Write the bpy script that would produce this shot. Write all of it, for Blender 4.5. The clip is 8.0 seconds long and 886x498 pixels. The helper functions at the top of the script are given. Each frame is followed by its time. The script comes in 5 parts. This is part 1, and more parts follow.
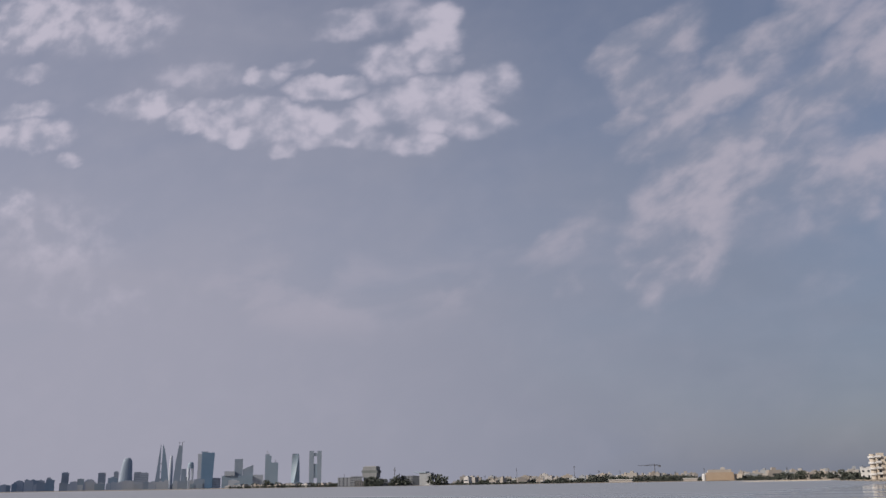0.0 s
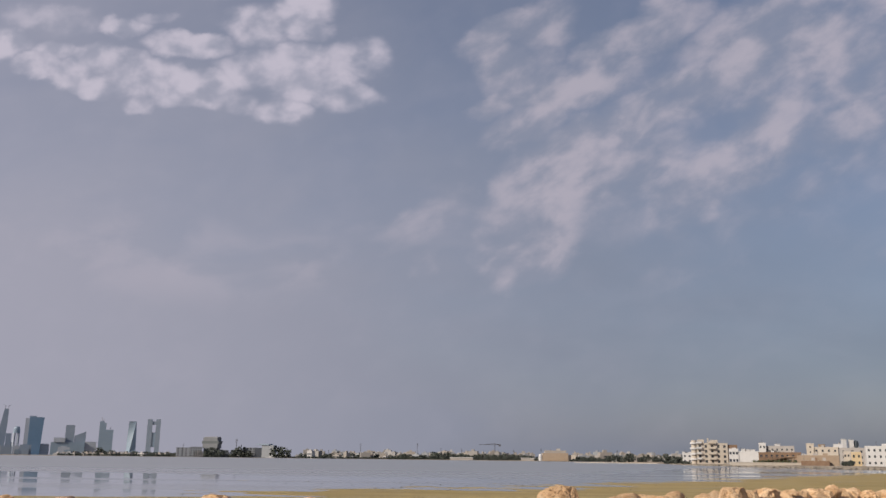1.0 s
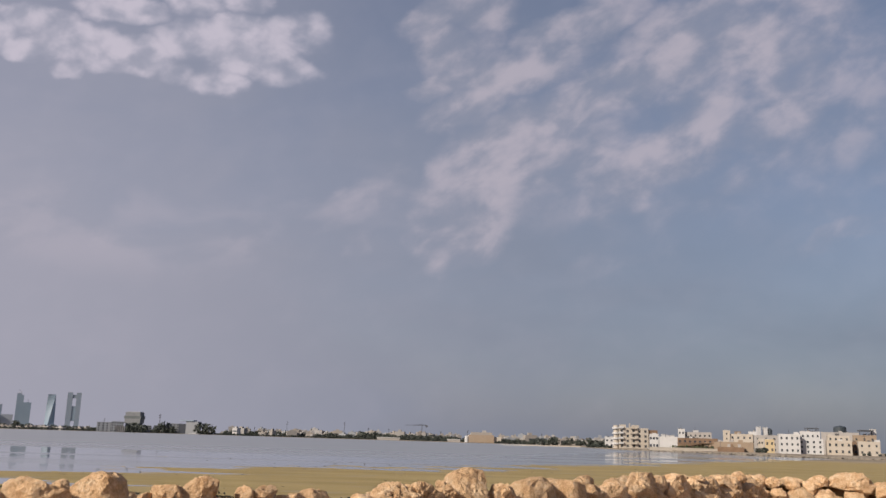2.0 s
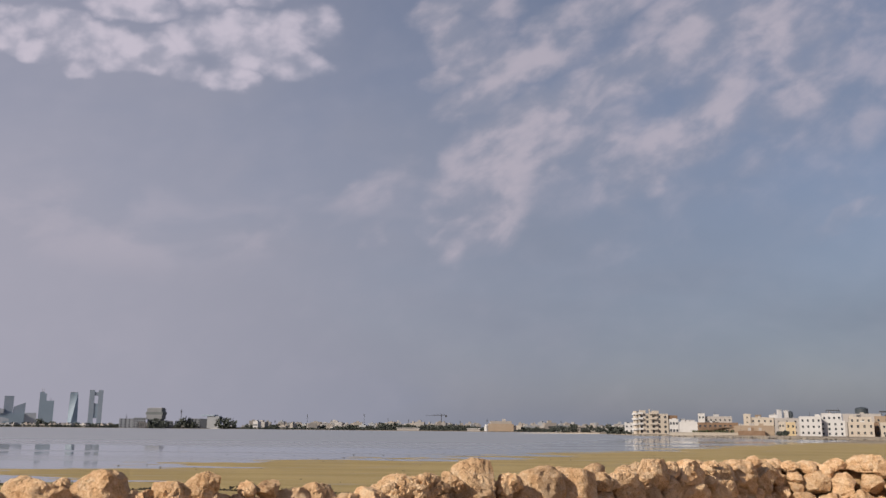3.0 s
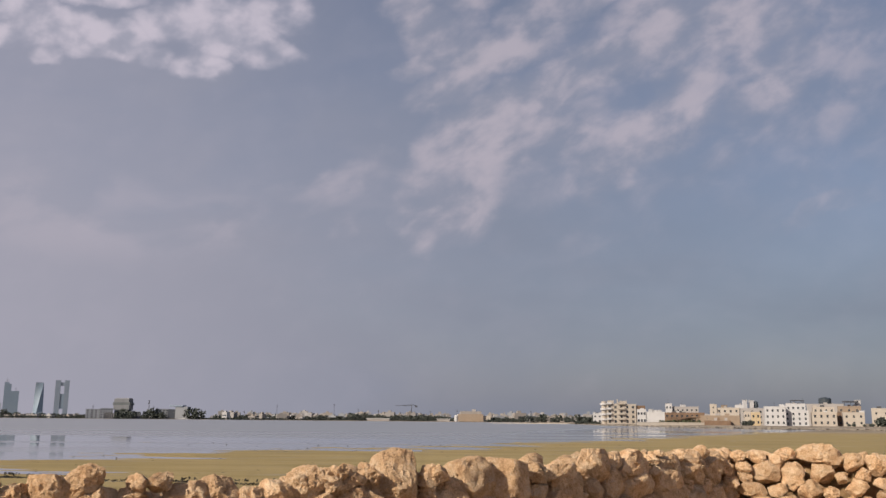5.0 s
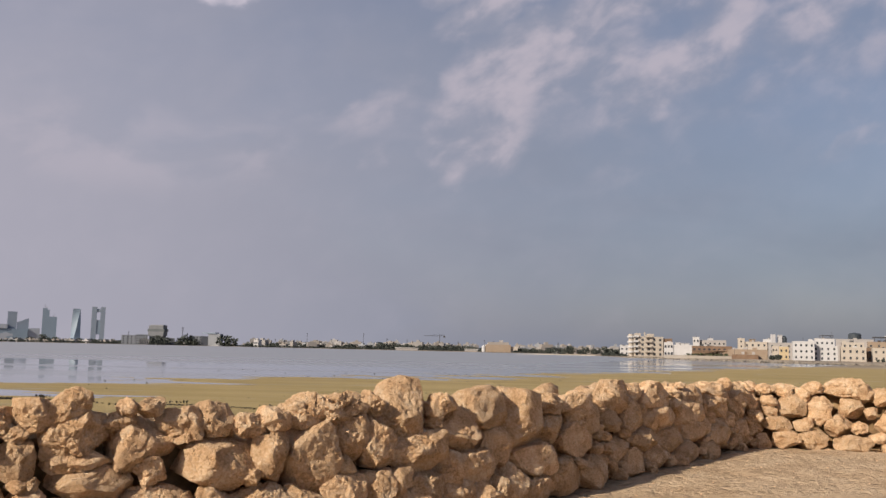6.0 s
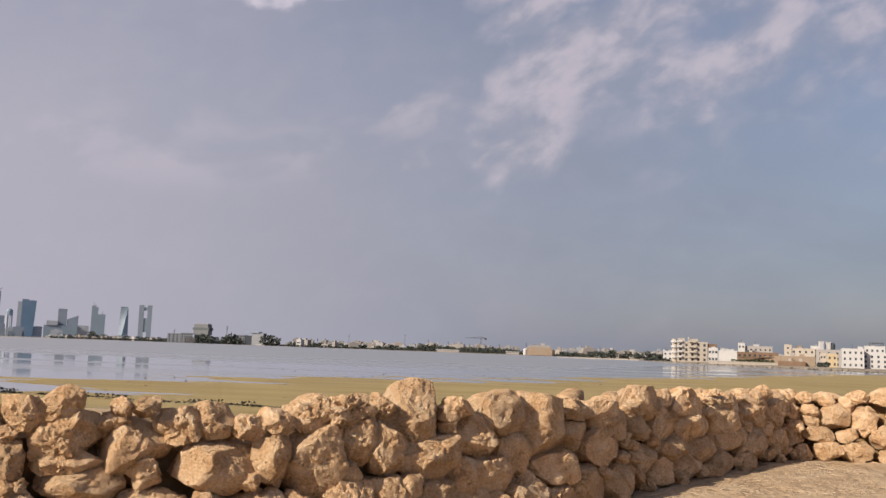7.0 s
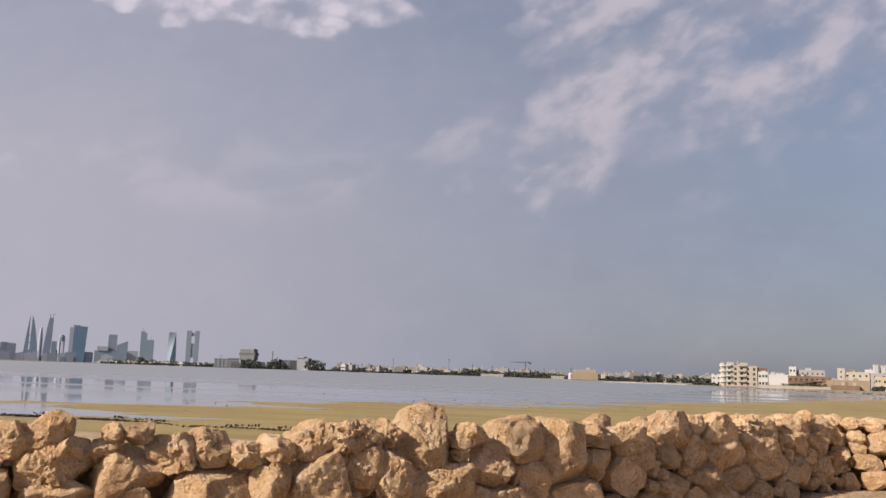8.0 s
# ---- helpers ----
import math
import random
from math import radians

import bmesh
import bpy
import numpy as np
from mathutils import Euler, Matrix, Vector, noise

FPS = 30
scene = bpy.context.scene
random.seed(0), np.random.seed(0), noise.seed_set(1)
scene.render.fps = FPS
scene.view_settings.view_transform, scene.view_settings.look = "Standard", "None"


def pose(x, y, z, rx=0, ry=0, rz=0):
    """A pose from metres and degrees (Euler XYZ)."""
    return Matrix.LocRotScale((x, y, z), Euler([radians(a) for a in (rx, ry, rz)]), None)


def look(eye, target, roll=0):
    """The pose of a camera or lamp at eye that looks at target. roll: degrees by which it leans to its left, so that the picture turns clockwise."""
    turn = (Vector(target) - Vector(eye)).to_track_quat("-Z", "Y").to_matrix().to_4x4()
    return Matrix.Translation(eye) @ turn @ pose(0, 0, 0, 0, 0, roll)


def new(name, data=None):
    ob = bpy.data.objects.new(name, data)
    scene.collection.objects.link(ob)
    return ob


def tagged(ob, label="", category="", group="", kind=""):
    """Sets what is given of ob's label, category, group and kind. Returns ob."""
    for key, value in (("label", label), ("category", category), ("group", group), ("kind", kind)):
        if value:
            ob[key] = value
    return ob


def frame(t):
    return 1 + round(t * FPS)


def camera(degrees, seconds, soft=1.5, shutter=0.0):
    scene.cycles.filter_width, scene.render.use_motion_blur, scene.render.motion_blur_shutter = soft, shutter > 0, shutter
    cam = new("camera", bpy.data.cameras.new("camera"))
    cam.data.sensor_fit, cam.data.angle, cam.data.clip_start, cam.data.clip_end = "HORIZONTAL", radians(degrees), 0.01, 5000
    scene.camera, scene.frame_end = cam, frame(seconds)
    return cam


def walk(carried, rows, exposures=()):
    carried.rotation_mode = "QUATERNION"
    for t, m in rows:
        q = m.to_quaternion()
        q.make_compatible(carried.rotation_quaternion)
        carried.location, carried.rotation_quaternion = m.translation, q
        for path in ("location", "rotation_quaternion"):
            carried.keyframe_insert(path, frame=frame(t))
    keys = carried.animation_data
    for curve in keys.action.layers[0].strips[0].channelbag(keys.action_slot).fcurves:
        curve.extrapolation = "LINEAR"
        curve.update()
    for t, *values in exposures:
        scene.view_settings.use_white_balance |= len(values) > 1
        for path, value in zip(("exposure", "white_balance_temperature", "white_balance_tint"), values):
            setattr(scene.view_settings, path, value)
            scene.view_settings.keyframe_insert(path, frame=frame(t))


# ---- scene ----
cam = camera(53.3, 8.0)
PATH = [
    (0, (0.22, -0.42, 1.47), (-0.36, 1.425, 1.985), -1.0),
    (0.5, (0.31, -0.28, 1.49), (-0.127, 1.607, 1.988), -0.3),
    (1, (0.40, -0.12, 1.53), (0.129, 1.807, 1.992), 0.6),
    (1.5, (0.49, 0.02, 1.54), (0.358, 1.967, 1.981), 1.6),
    (1.7, (0.53, 0.07, 1.54), (0.412, 2.019, 1.973), 1.9),
    (2.8, (0.692, 0.18, 1.545), (0.541, 2.132, 1.951), 0.5),
    (3, (0.724, 0.244, 1.553), (0.567, 2.197, 1.954), 0.5),
    (3.5, (0.839, 0.376, 1.55), (0.662, 2.329, 1.942), 0.5),
    (4, (0.937, 0.543, 1.548), (0.752, 2.497, 1.933), 0.5),
    (4.5, (1.05, 0.754, 1.548), (0.928, 2.713, 1.929), 0.3),
    (4.7, (1.111, 0.816, 1.535), (1.024, 2.777, 1.92), 0.3),
    (5.8, (1.295, 1.331, 1.535), (1.156, 3.307, 1.816), 1.2),
    (6, (1.34, 1.443, 1.513), (1.183, 3.424, 1.74), 1.2),
    (6.5, (1.448, 1.687, 1.493), (1.248, 3.672, 1.634), 1.8),
    (7, (1.549, 1.872, 1.514), (1.297, 3.843, 1.743), 2.0),
    (7.5, (1.683, 2.073, 1.504), (1.377, 4.031, 1.771), 1.8),
    (8, (1.78, 2.281, 1.513), (1.43, 4.23, 1.793), 1.9),
]
walk(cam, [(t, look(eye, target, roll)) for t, eye, target, roll in PATH],
     exposures=[(0, -0.16, 6180, 9), (1.0, -0.10, 6280, 9), (3.0, -0.06, 6380, 10), (4.5, -0.07, 6420, 10), (6.0, 0.05, 6480, 10), (6.5, 0.16, 6540, 10), (8, 0.17, 6500, 10)])

# ---------------- world and light ----------------
SUN_EL, SUN_AZ = 30.0, 227.5          # degrees; azimuth clockwise from +y


def build_world():
    w = bpy.data.worlds.new("sky")
    scene.world = w
    w.use_nodes = True
    nt = w.node_tree
    nt.nodes.clear()
    N, Lk = nt.nodes, nt.links

    def sock(v, target):
        if isinstance(v, (int, float)):
            target.default_value = v
        else:
            Lk.new(v, target)

    def m(op, a, b=0.0, c=0.0, clamp=False):
        n = N.new("ShaderNodeMath")
        n.operation, n.use_clamp = op, clamp
        for i, v in enumerate((a, b, c)):
            sock(v, n.inputs[i])
        return n.outputs[0]

    def smooth(v, lo, hi):
        n = N.new("ShaderNodeMapRange")
        n.interpolation_type = "SMOOTHSTEP"
        sock(v, n.inputs[0])
        n.inputs[1].default_value, n.inputs[2].default_value = lo, hi
        return n.outputs[0]

    def mix(f, a, b):
        n = N.new("ShaderNodeMix")
        n.data_type = "RGBA"
        sock(f, n.inputs[0])
        for v, s in ((a, n.inputs[6]), (b, n.inputs[7])):
            if isinstance(v, tuple):
                s.default_value = (*v, 1)
            else:
                Lk.new(v, s)
        return n.outputs[2]

    def noise_tex(x, y, scale, detail=6.0, rough=0.55, dist=0.0, z=0.0):
        c = N.new("ShaderNodeCombineXYZ")
        sock(x, c.inputs[0]), sock(y, c.inputs[1]), sock(z, c.inputs[2])
        n = N.new("ShaderNodeTexNoise")
        Lk.new(c.outputs[0], n.inputs["Vector"])
        n.inputs["Scale"].default_value, n.inputs["Detail"].default_value = scale, detail
        n.inputs["Roughness"].default_value, n.inputs["Distortion"].default_value = rough, dist
        return n.outputs[0]

    co = N.new("ShaderNodeTexCoord")
    sep = N.new("ShaderNodeSeparateXYZ")
    Lk.new(co.outputs["Generated"], sep.inputs[0])
    X, Y, Z = sep.outputs
    yy = m("MAXIMUM", m("ABSOLUTE", Y), 0.15)
    a, e = m("DIVIDE", X, yy), m("DIVIDE", Z, yy)

    def blob(ca, ce, ha, he, turn=0.0, soft=1.0):
        c, s = math.cos(radians(turn)), math.sin(radians(turn))
        da, de = m("SUBTRACT", a, ca), m("SUBTRACT", e, ce)
        u = m("DIVIDE", m("ADD", m("MULTIPLY", da, c), m("MULTIPLY", de, s)), ha)
        v = m("DIVIDE", m("SUBTRACT", m("MULTIPLY", de, c), m("MULTIPLY", da, s)), he)
        r = m("SQRT", m("ADD", m("MULTIPLY", u, u), m("MULTIPLY", v, v)))
        return m("SUBTRACT", 1.0, smooth(r, 1.0 - 0.5 * soft, 1.0 + 0.5 * soft))

    def field(patches, grow, warp, turn):
        """How far a direction lies inside any of the cloud patches, which lean by turn degrees."""
        wn = N.new("ShaderNodeTexNoise")
        c = N.new("ShaderNodeCombineXYZ")
        Lk.new(a, c.inputs[0]), Lk.new(m("MULTIPLY", e, 1.4), c.inputs[1])
        Lk.new(c.outputs[0], wn.inputs["Vector"])
        wn.inputs["Scale"].default_value, wn.inputs["Detail"].default_value = 19.0, 4.0
        p = N.new("ShaderNodeCombineXYZ")
        Lk.new(a, p.inputs[0]), Lk.new(e, p.inputs[1])

        def vec(op, v, w):
            n = N.new("ShaderNodeVectorMath")
            n.operation = op
            Lk.new(v, n.inputs[0])
            if isinstance(w, tuple):
                n.inputs[1].default_value = w
            else:
                Lk.new(w, n.inputs[1])
            return n
        off = vec("MULTIPLY", vec("SUBTRACT", wn.outputs["Color"], (0.5, 0.5, 0.5)).outputs[0], (warp, warp * 0.8, 0.0)).outputs[0]
        moved = vec("ADD", p.outputs[0], off).outputs[0]
        cs, sn = math.cos(radians(turn)), math.sin(radians(turn))
        total = None
        for ca, ce, ha, he, weight in patches:
            d = vec("SUBTRACT", moved, (ca, ce, 0.0)).outputs[0]
            u = vec("DOT_PRODUCT", d, (cs / (ha * grow), sn / (ha * grow), 0.0)).outputs["Value"]
            v = vec("DOT_PRODUCT", d, (-sn / (he * grow), cs / (he * grow), 0.0)).outputs["Value"]
            r = m("ADD", m("MULTIPLY", u, u), m("MULTIPLY", v, v))
            f = m("MULTIPLY", m("SUBTRACT", 1.0, smooth(r, 0.0, 1.9)), weight)
            total = f if total is None else m("SMOOTH_MAX", total, f, 0.22)
        return total

    def rotated(turn, sx, sy):
        c, s = math.cos(radians(turn)), math.sin(radians(turn))
        u = m("ADD", m("MULTIPLY", a, c), m("MULTIPLY", e, s))
        v = m("SUBTRACT", m("MULTIPLY", e, c), m("MULTIPLY", a, s))
        return m("MULTIPLY", u, sx), m("MULTIPLY", v, sy)

    sky = N.new("ShaderNodeTexSky")
    sky.sky_type, sky.sun_disc = "NISHITA", False
    sky.sun_elevation, sky.sun_rotation = radians(SUN_EL), radians(SUN_AZ)
    sky.air_density, sky.dust_density, sky.ozone_density = 1.0, 2.0, 1.0
    bl = N.new("ShaderNodeMix")
    bl.data_type, bl.blend_type = "RGBA", "MULTIPLY"
    bl.inputs[0].default_value = 1.0
    Lk.new(sky.outputs[0], bl.inputs[6])
    bl.inputs[7].default_value = (*[SKY_GAIN * q for q in SKY_TINT], 1)
    clear = bl.outputs[2]
    # thin milky haze, thicker towards the horizon and towards the sun's side
    side = smooth(X, -0.75, 0.45)
    haze = mix(side, HAZE_SUN, HAZE_FAR)
    veil = noise_tex(m("MULTIPLY", a, 1.0), m("MULTIPLY", e, 2.2), 2.6, 4.0, 0.5, 0.4)
    hz = m("SUBTRACT", 1.0, smooth(e, 0.02, 0.62))
    hz = m("ADD", m("MULTIPLY", hz, 0.68), m("MULTIPLY", m("SUBTRACT", veil, 0.5), 0.9))
    hz = m("ADD", hz, m("MULTIPLY", m("SUBTRACT", 1.0, side), 0.58), clamp=True)
    col = mix(m("ADD", 0.20, m("MULTIPLY", hz, 0.78)), clear, haze)
    # puffed band of broken cloud on the sun's side
    u1, v1 = rotated(-9, 1.0, 1.25)
    n1 = noise_tex(u1, v1, 27.0, 3.0, 0.45, 0.1, 2.9)
    n1b = noise_tex(u1, v1, 11.0, 3.0, 0.5, 0.1, 7.9)
    b1 = field(PUFFS_A + PUFFS_B, 1.28, 0.05, -6)
    lump = m("ADD", m("MULTIPLY", n1, 0.65), m("MULTIPLY", n1b, 0.35))
    c1 = smooth(m("MULTIPLY", b1, m("MULTIPLY_ADD", lump, 2.2, -0.15)), 0.10, 1.05)
    col = mix(m("MULTIPLY", c1, 0.88), col, mix(smooth(n1, 0.32, 0.66), CLOUD_THIN, CLOUD_BRIGHT))
    # large broken sheet on the other side, streaked upwards
    u2, v2 = rotated(30, 0.8, 1.25)
    n2 = noise_tex(u2, v2, 21.0, 4.0, 0.5, 0.15, 4.6)
    n2b = noise_tex(u2, v2, 9.0, 3.0, 0.5, 0.2, 1.3)
    b2 = field(SHEETS_A + SHEETS_B + VEILS, 1.6, 0.06, 27)
    lump = m("ADD", m("MULTIPLY", n2, 0.6), m("MULTIPLY", n2b, 0.4))
    c2 = smooth(m("MULTIPLY", b2, m("MULTIPLY_ADD", lump, 2.4, -0.25)), 0.05, 1.2)
    col = mix(m("MULTIPLY", c2, 0.85), col, mix(smooth(n2, 0.36, 0.66), SHEET_THIN, SHEET_BRIGHT))
    # faint wisps lower down
    n3 = noise_tex(m("MULTIPLY", a, 1.0), m("MULTIPLY", e, 2.0), 6.0, 4.0, 0.5, 0.3, 5.5)
    b3 = m("MAXIMUM", blob(-0.16, 0.27, 0.10, 0.04, -10), blob(-0.48, 0.24, 0.26, 0.05, -6))
    c3 = m("MULTIPLY", smooth(n3, 0.46, 0.66), m("MULTIPLY", b3, 0.35))
    col = mix(c3, col, SHEET_BRIGHT)
    bg = N.new("ShaderNodeBackground")
    Lk.new(col, bg.inputs[0])
    bg.inputs[1].default_value = 1.0
    out = N.new("ShaderNodeOutputWorld")
    Lk.new(bg.outputs[0], out.inputs[0])


# cloud patches by direction: across, up, half width, half height, weight
PUFFS_A = [(-0.983, 0.713, 0.087, 0.04, 0.95), (-0.833, 0.681, 0.098, 0.044, 0.75), (-0.983, 0.626, 0.042, 0.013, 0.6), (-0.98, 0.564, 0.045, 0.013, 0.85), (-0.98, 0.522, 0.073, 0.022, 1.0), (-0.887, 0.469, 0.02, 0.013, 0.75), (-0.987, 0.415, 0.042, 0.02, 0.65), (-0.751, 0.534, 0.039, 0.02, 1.0), (-0.815, 0.548, 0.045, 0.014, 0.65), (-0.666, 0.521, 0.026, 0.013, 1.0), (-0.688, 0.503, 0.028, 0.014, 0.95), (-0.641, 0.487, 0.027, 0.015, 1.0), (-0.605, 0.471, 0.027, 0.013, 1.0), (-0.602, 0.507, 0.041, 0.016, 1.0), (-0.54, 0.481, 0.043, 0.023, 1.0), (-0.535, 0.442, 0.017, 0.011, 0.65), (-0.489, 0.461, 0.035, 0.019, 1.0), (-0.444, 0.457, 0.036, 0.022, 1.0), (-0.569, 0.551, 0.03, 0.013, 1.0), (-0.53, 0.561, 0.024, 0.009, 0.6)]
PUFFS_B = [(-0.48, 0.52, 0.047, 0.013, 1.0), (-0.678, 0.567, 0.061, 0.021, 0.55), (-0.384, 0.543, 0.036, 0.025, 1.0), (-0.324, 0.578, 0.036, 0.033, 1.0), (-0.321, 0.536, 0.029, 0.016, 0.85), (-0.437, 0.611, 0.049, 0.02, 0.65), (-0.376, 0.617, 0.045, 0.019, 0.55), (-0.376, 0.481, 0.047, 0.023, 1.0), (-0.329, 0.494, 0.035, 0.018, 1.0), (-0.311, 0.455, 0.047, 0.023, 1.0), (-0.261, 0.487, 0.042, 0.023, 0.8), (-0.262, 0.437, 0.035, 0.016, 0.8), (-0.349, 0.42, 0.032, 0.013, 0.9), (-0.408, 0.436, 0.022, 0.01, 0.75), (-0.908, 0.355, 0.111, 0.052, 0.45), (-0.839, 0.258, 0.114, 0.032, 0.35)]
SHEETS_A = [(-0.071, 0.514, 0.042, 0.015, 0.85), (-0.016, 0.521, 0.029, 0.023, 0.75), (-0.063, 0.468, 0.024, 0.031, 0.85), (-0.069, 0.426, 0.029, 0.011, 0.95), (-0.036, 0.461, 0.029, 0.019, 0.65), (-0.014, 0.42, 0.035, 0.022, 0.95), (-0.048, 0.391, 0.031, 0.019, 0.95), (0.047, 0.446, 0.051, 0.019, 0.95), (0.081, 0.487, 0.049, 0.019, 0.85), (0.115, 0.509, 0.044, 0.02, 0.85), (0.007, 0.359, 0.048, 0.021, 0.95), (0.047, 0.381, 0.042, 0.016, 0.85), (-0.019, 0.303, 0.041, 0.036, 1.0), (-0.038, 0.241, 0.041, 0.027, 0.95), (-0.065, 0.271, 0.025, 0.018, 0.85), (-0.024, 0.211, 0.021, 0.01, 0.85), (0.034, 0.324, 0.041, 0.029, 0.9), (0.107, 0.399, 0.057, 0.022, 1.0), (0.1, 0.339, 0.041, 0.025, 0.95), (0.175, 0.432, 0.057, 0.023, 0.95)]
SHEETS_B = [(0.215, 0.45, 0.035, 0.02, 0.95), (0.165, 0.318, 0.055, 0.025, 1.0), (0.139, 0.291, 0.04, 0.022, 0.85), (0.225, 0.353, 0.047, 0.025, 1.0), (0.253, 0.403, 0.038, 0.021, 1.0), (0.276, 0.468, 0.076, 0.038, 0.9), (0.244, 0.505, 0.071, 0.031, 0.85), (0.344, 0.504, 0.07, 0.038, 0.8), (0.353, 0.439, 0.056, 0.03, 0.85), (0.324, 0.382, 0.062, 0.03, 0.8), (0.39, 0.396, 0.055, 0.037, 0.7), (0.42, 0.453, 0.049, 0.03, 0.65), (0.288, 0.309, 0.031, 0.012, 0.6), (0.4, 0.361, 0.042, 0.019, 0.6), (-0.172, 0.27, 0.049, 0.017, 0.6), (-0.47, 0.232, 0.015, 0.014, 0.45), (-0.304, 0.221, 0.042, 0.012, 0.42), (-0.163, 0.219, 0.016, 0.01, 0.45), (0.392, 0.243, 0.044, 0.011, 0.5), (0.189, 0.244, 0.077, 0.02, 0.4)]
VEILS = [(0.34, 0.42, 0.13, 0.09, 0.5), (0.18, 0.37, 0.11, 0.08, 0.5), (0.06, 0.36, 0.07, 0.08, 0.45), (0.42, 0.34, 0.09, 0.05, 0.4)]
SKY_GAIN, SKY_TINT = 0.112, (1.0, 0.87, 0.89)
HAZE_SUN, HAZE_FAR = (0.408, 0.39, 0.458), (0.180, 0.211, 0.276)
CLOUD_THIN, CLOUD_BRIGHT = (0.41, 0.40, 0.48), (0.62, 0.56, 0.635)
SHEET_THIN, SHEET_BRIGHT = (0.315, 0.32, 0.395), (0.50, 0.45, 0.51)
build_world()

sun = bpy.data.lights.new("sun", "SUN")
sun.energy, sun.angle, sun.color = 5.5, radians(0.6), (1.0, 0.89, 0.74)
sun_ob = new("sun", sun)
_az, _el = radians(SUN_AZ), radians(SUN_EL)
sun_ob.matrix_world = look((30 * math.sin(_az), 30 * math.cos(_az), 30 * math.tan(_el)), (0, 0, 0))


# ---------------- materials ----------------
def material(name, colours, scale=1.0, rough=0.85, bump=0.3, bump_scale=20.0, detail=8.0, metal=0.0, per_piece=0.0,
             stain=None, stain_scale=0.4, stain_amount=0.5, spec=0.3, stretch=(1, 1, 1), dist=0.02, grain=0.0, spread=0.44):
    """Two scales of colour variation, a slower stain, fine relief."""
    mt = bpy.data.materials.new(name)
    mt.use_nodes = True
    nt = mt.node_tree
    N, Lk = nt.nodes, nt.links
    bsdf = N["Principled BSDF"]
    bsdf.inputs["Roughness"].default_value, bsdf.inputs["Metallic"].default_value = rough, metal
    bsdf.inputs["Specular IOR Level"].default_value = spec
    co = N.new("ShaderNodeNewGeometry").outputs["Position"]
    mp = N.new("ShaderNodeMapping")
    mp.inputs["Scale"].default_value = stretch
    Lk.new(co, mp.inputs[0])
    co = mp.outputs[0]

    def nz(sc, det, ro=0.55):
        n = N.new("ShaderNodeTexNoise")
        n.inputs["Scale"].default_value, n.inputs["Detail"].default_value, n.inputs["Roughness"].default_value = sc, det, ro
        Lk.new(co, n.inputs["Vector"])
        return n.outputs[0]
    ramp = N.new("ShaderNodeValToRGB")
    els = ramp.color_ramp.elements
    while len(els) < len(colours):
        els.new(0.5)
    for i, c in enumerate(colours):
        els[i].position = 0.5 + spread * (i / max(1, len(colours) - 1) - 0.5)
        els[i].color = (*c, 1)
    n1 = nz(scale, detail)
    if grain:
        mg = N.new("ShaderNodeMath")
        mg.operation, mg.inputs[1].default_value = "MULTIPLY_ADD", grain
        Lk.new(nz(scale * 6.5, 6.0, 0.65), mg.inputs[0])
        sc = N.new("ShaderNodeMath")
        sc.operation, sc.inputs[1].default_value = "MULTIPLY", 1.0 - grain
        Lk.new(n1, sc.inputs[0])
        Lk.new(sc.outputs[0], mg.inputs[2])
        n1 = mg.outputs[0]
    Lk.new(n1, ramp.inputs[0])
    col = ramp.outputs[0]
    if stain:
        mx = N.new("ShaderNodeMix")
        mx.data_type = "RGBA"
        mr = N.new("ShaderNodeMapRange")
        mr.inputs[1].default_value, mr.inputs[2].default_value, mr.inputs[4].default_value = 0.45, 0.68, stain_amount
        Lk.new(nz(stain_scale, 4.0), mr.inputs[0])
        Lk.new(mr.outputs[0], mx.inputs[0])
        Lk.new(col, mx.inputs[6])
        mx.inputs[7].default_value = (*stain, 1)
        col = mx.outputs[2]
    if per_piece:
        hs = N.new("ShaderNodeHueSaturation")
        oi = N.new("ShaderNodeObjectInfo")
        mr = N.new("ShaderNodeMapRange")
        mr.inputs[3].default_value, mr.inputs[4].default_value = 1 - per_piece, 1 + per_piece
        Lk.new(oi.outputs["Random"], mr.inputs[0])
        Lk.new(mr.outputs[0], hs.inputs["Value"])
        Lk.new(col, hs.inputs["Color"])
        col = hs.outputs[0]
    Lk.new(col, bsdf.inputs["Base Color"])
    if bump:
        bp = N.new("ShaderNodeBump")
        bp.inputs["Strength"].default_value, bp.inputs["Distance"].default_value = bump, dist
        Lk.new(nz(bump_scale, 8.0, 0.62), bp.inputs["Height"])
        Lk.new(bp.outputs[0], bsdf.inputs["Normal"])
    return mt


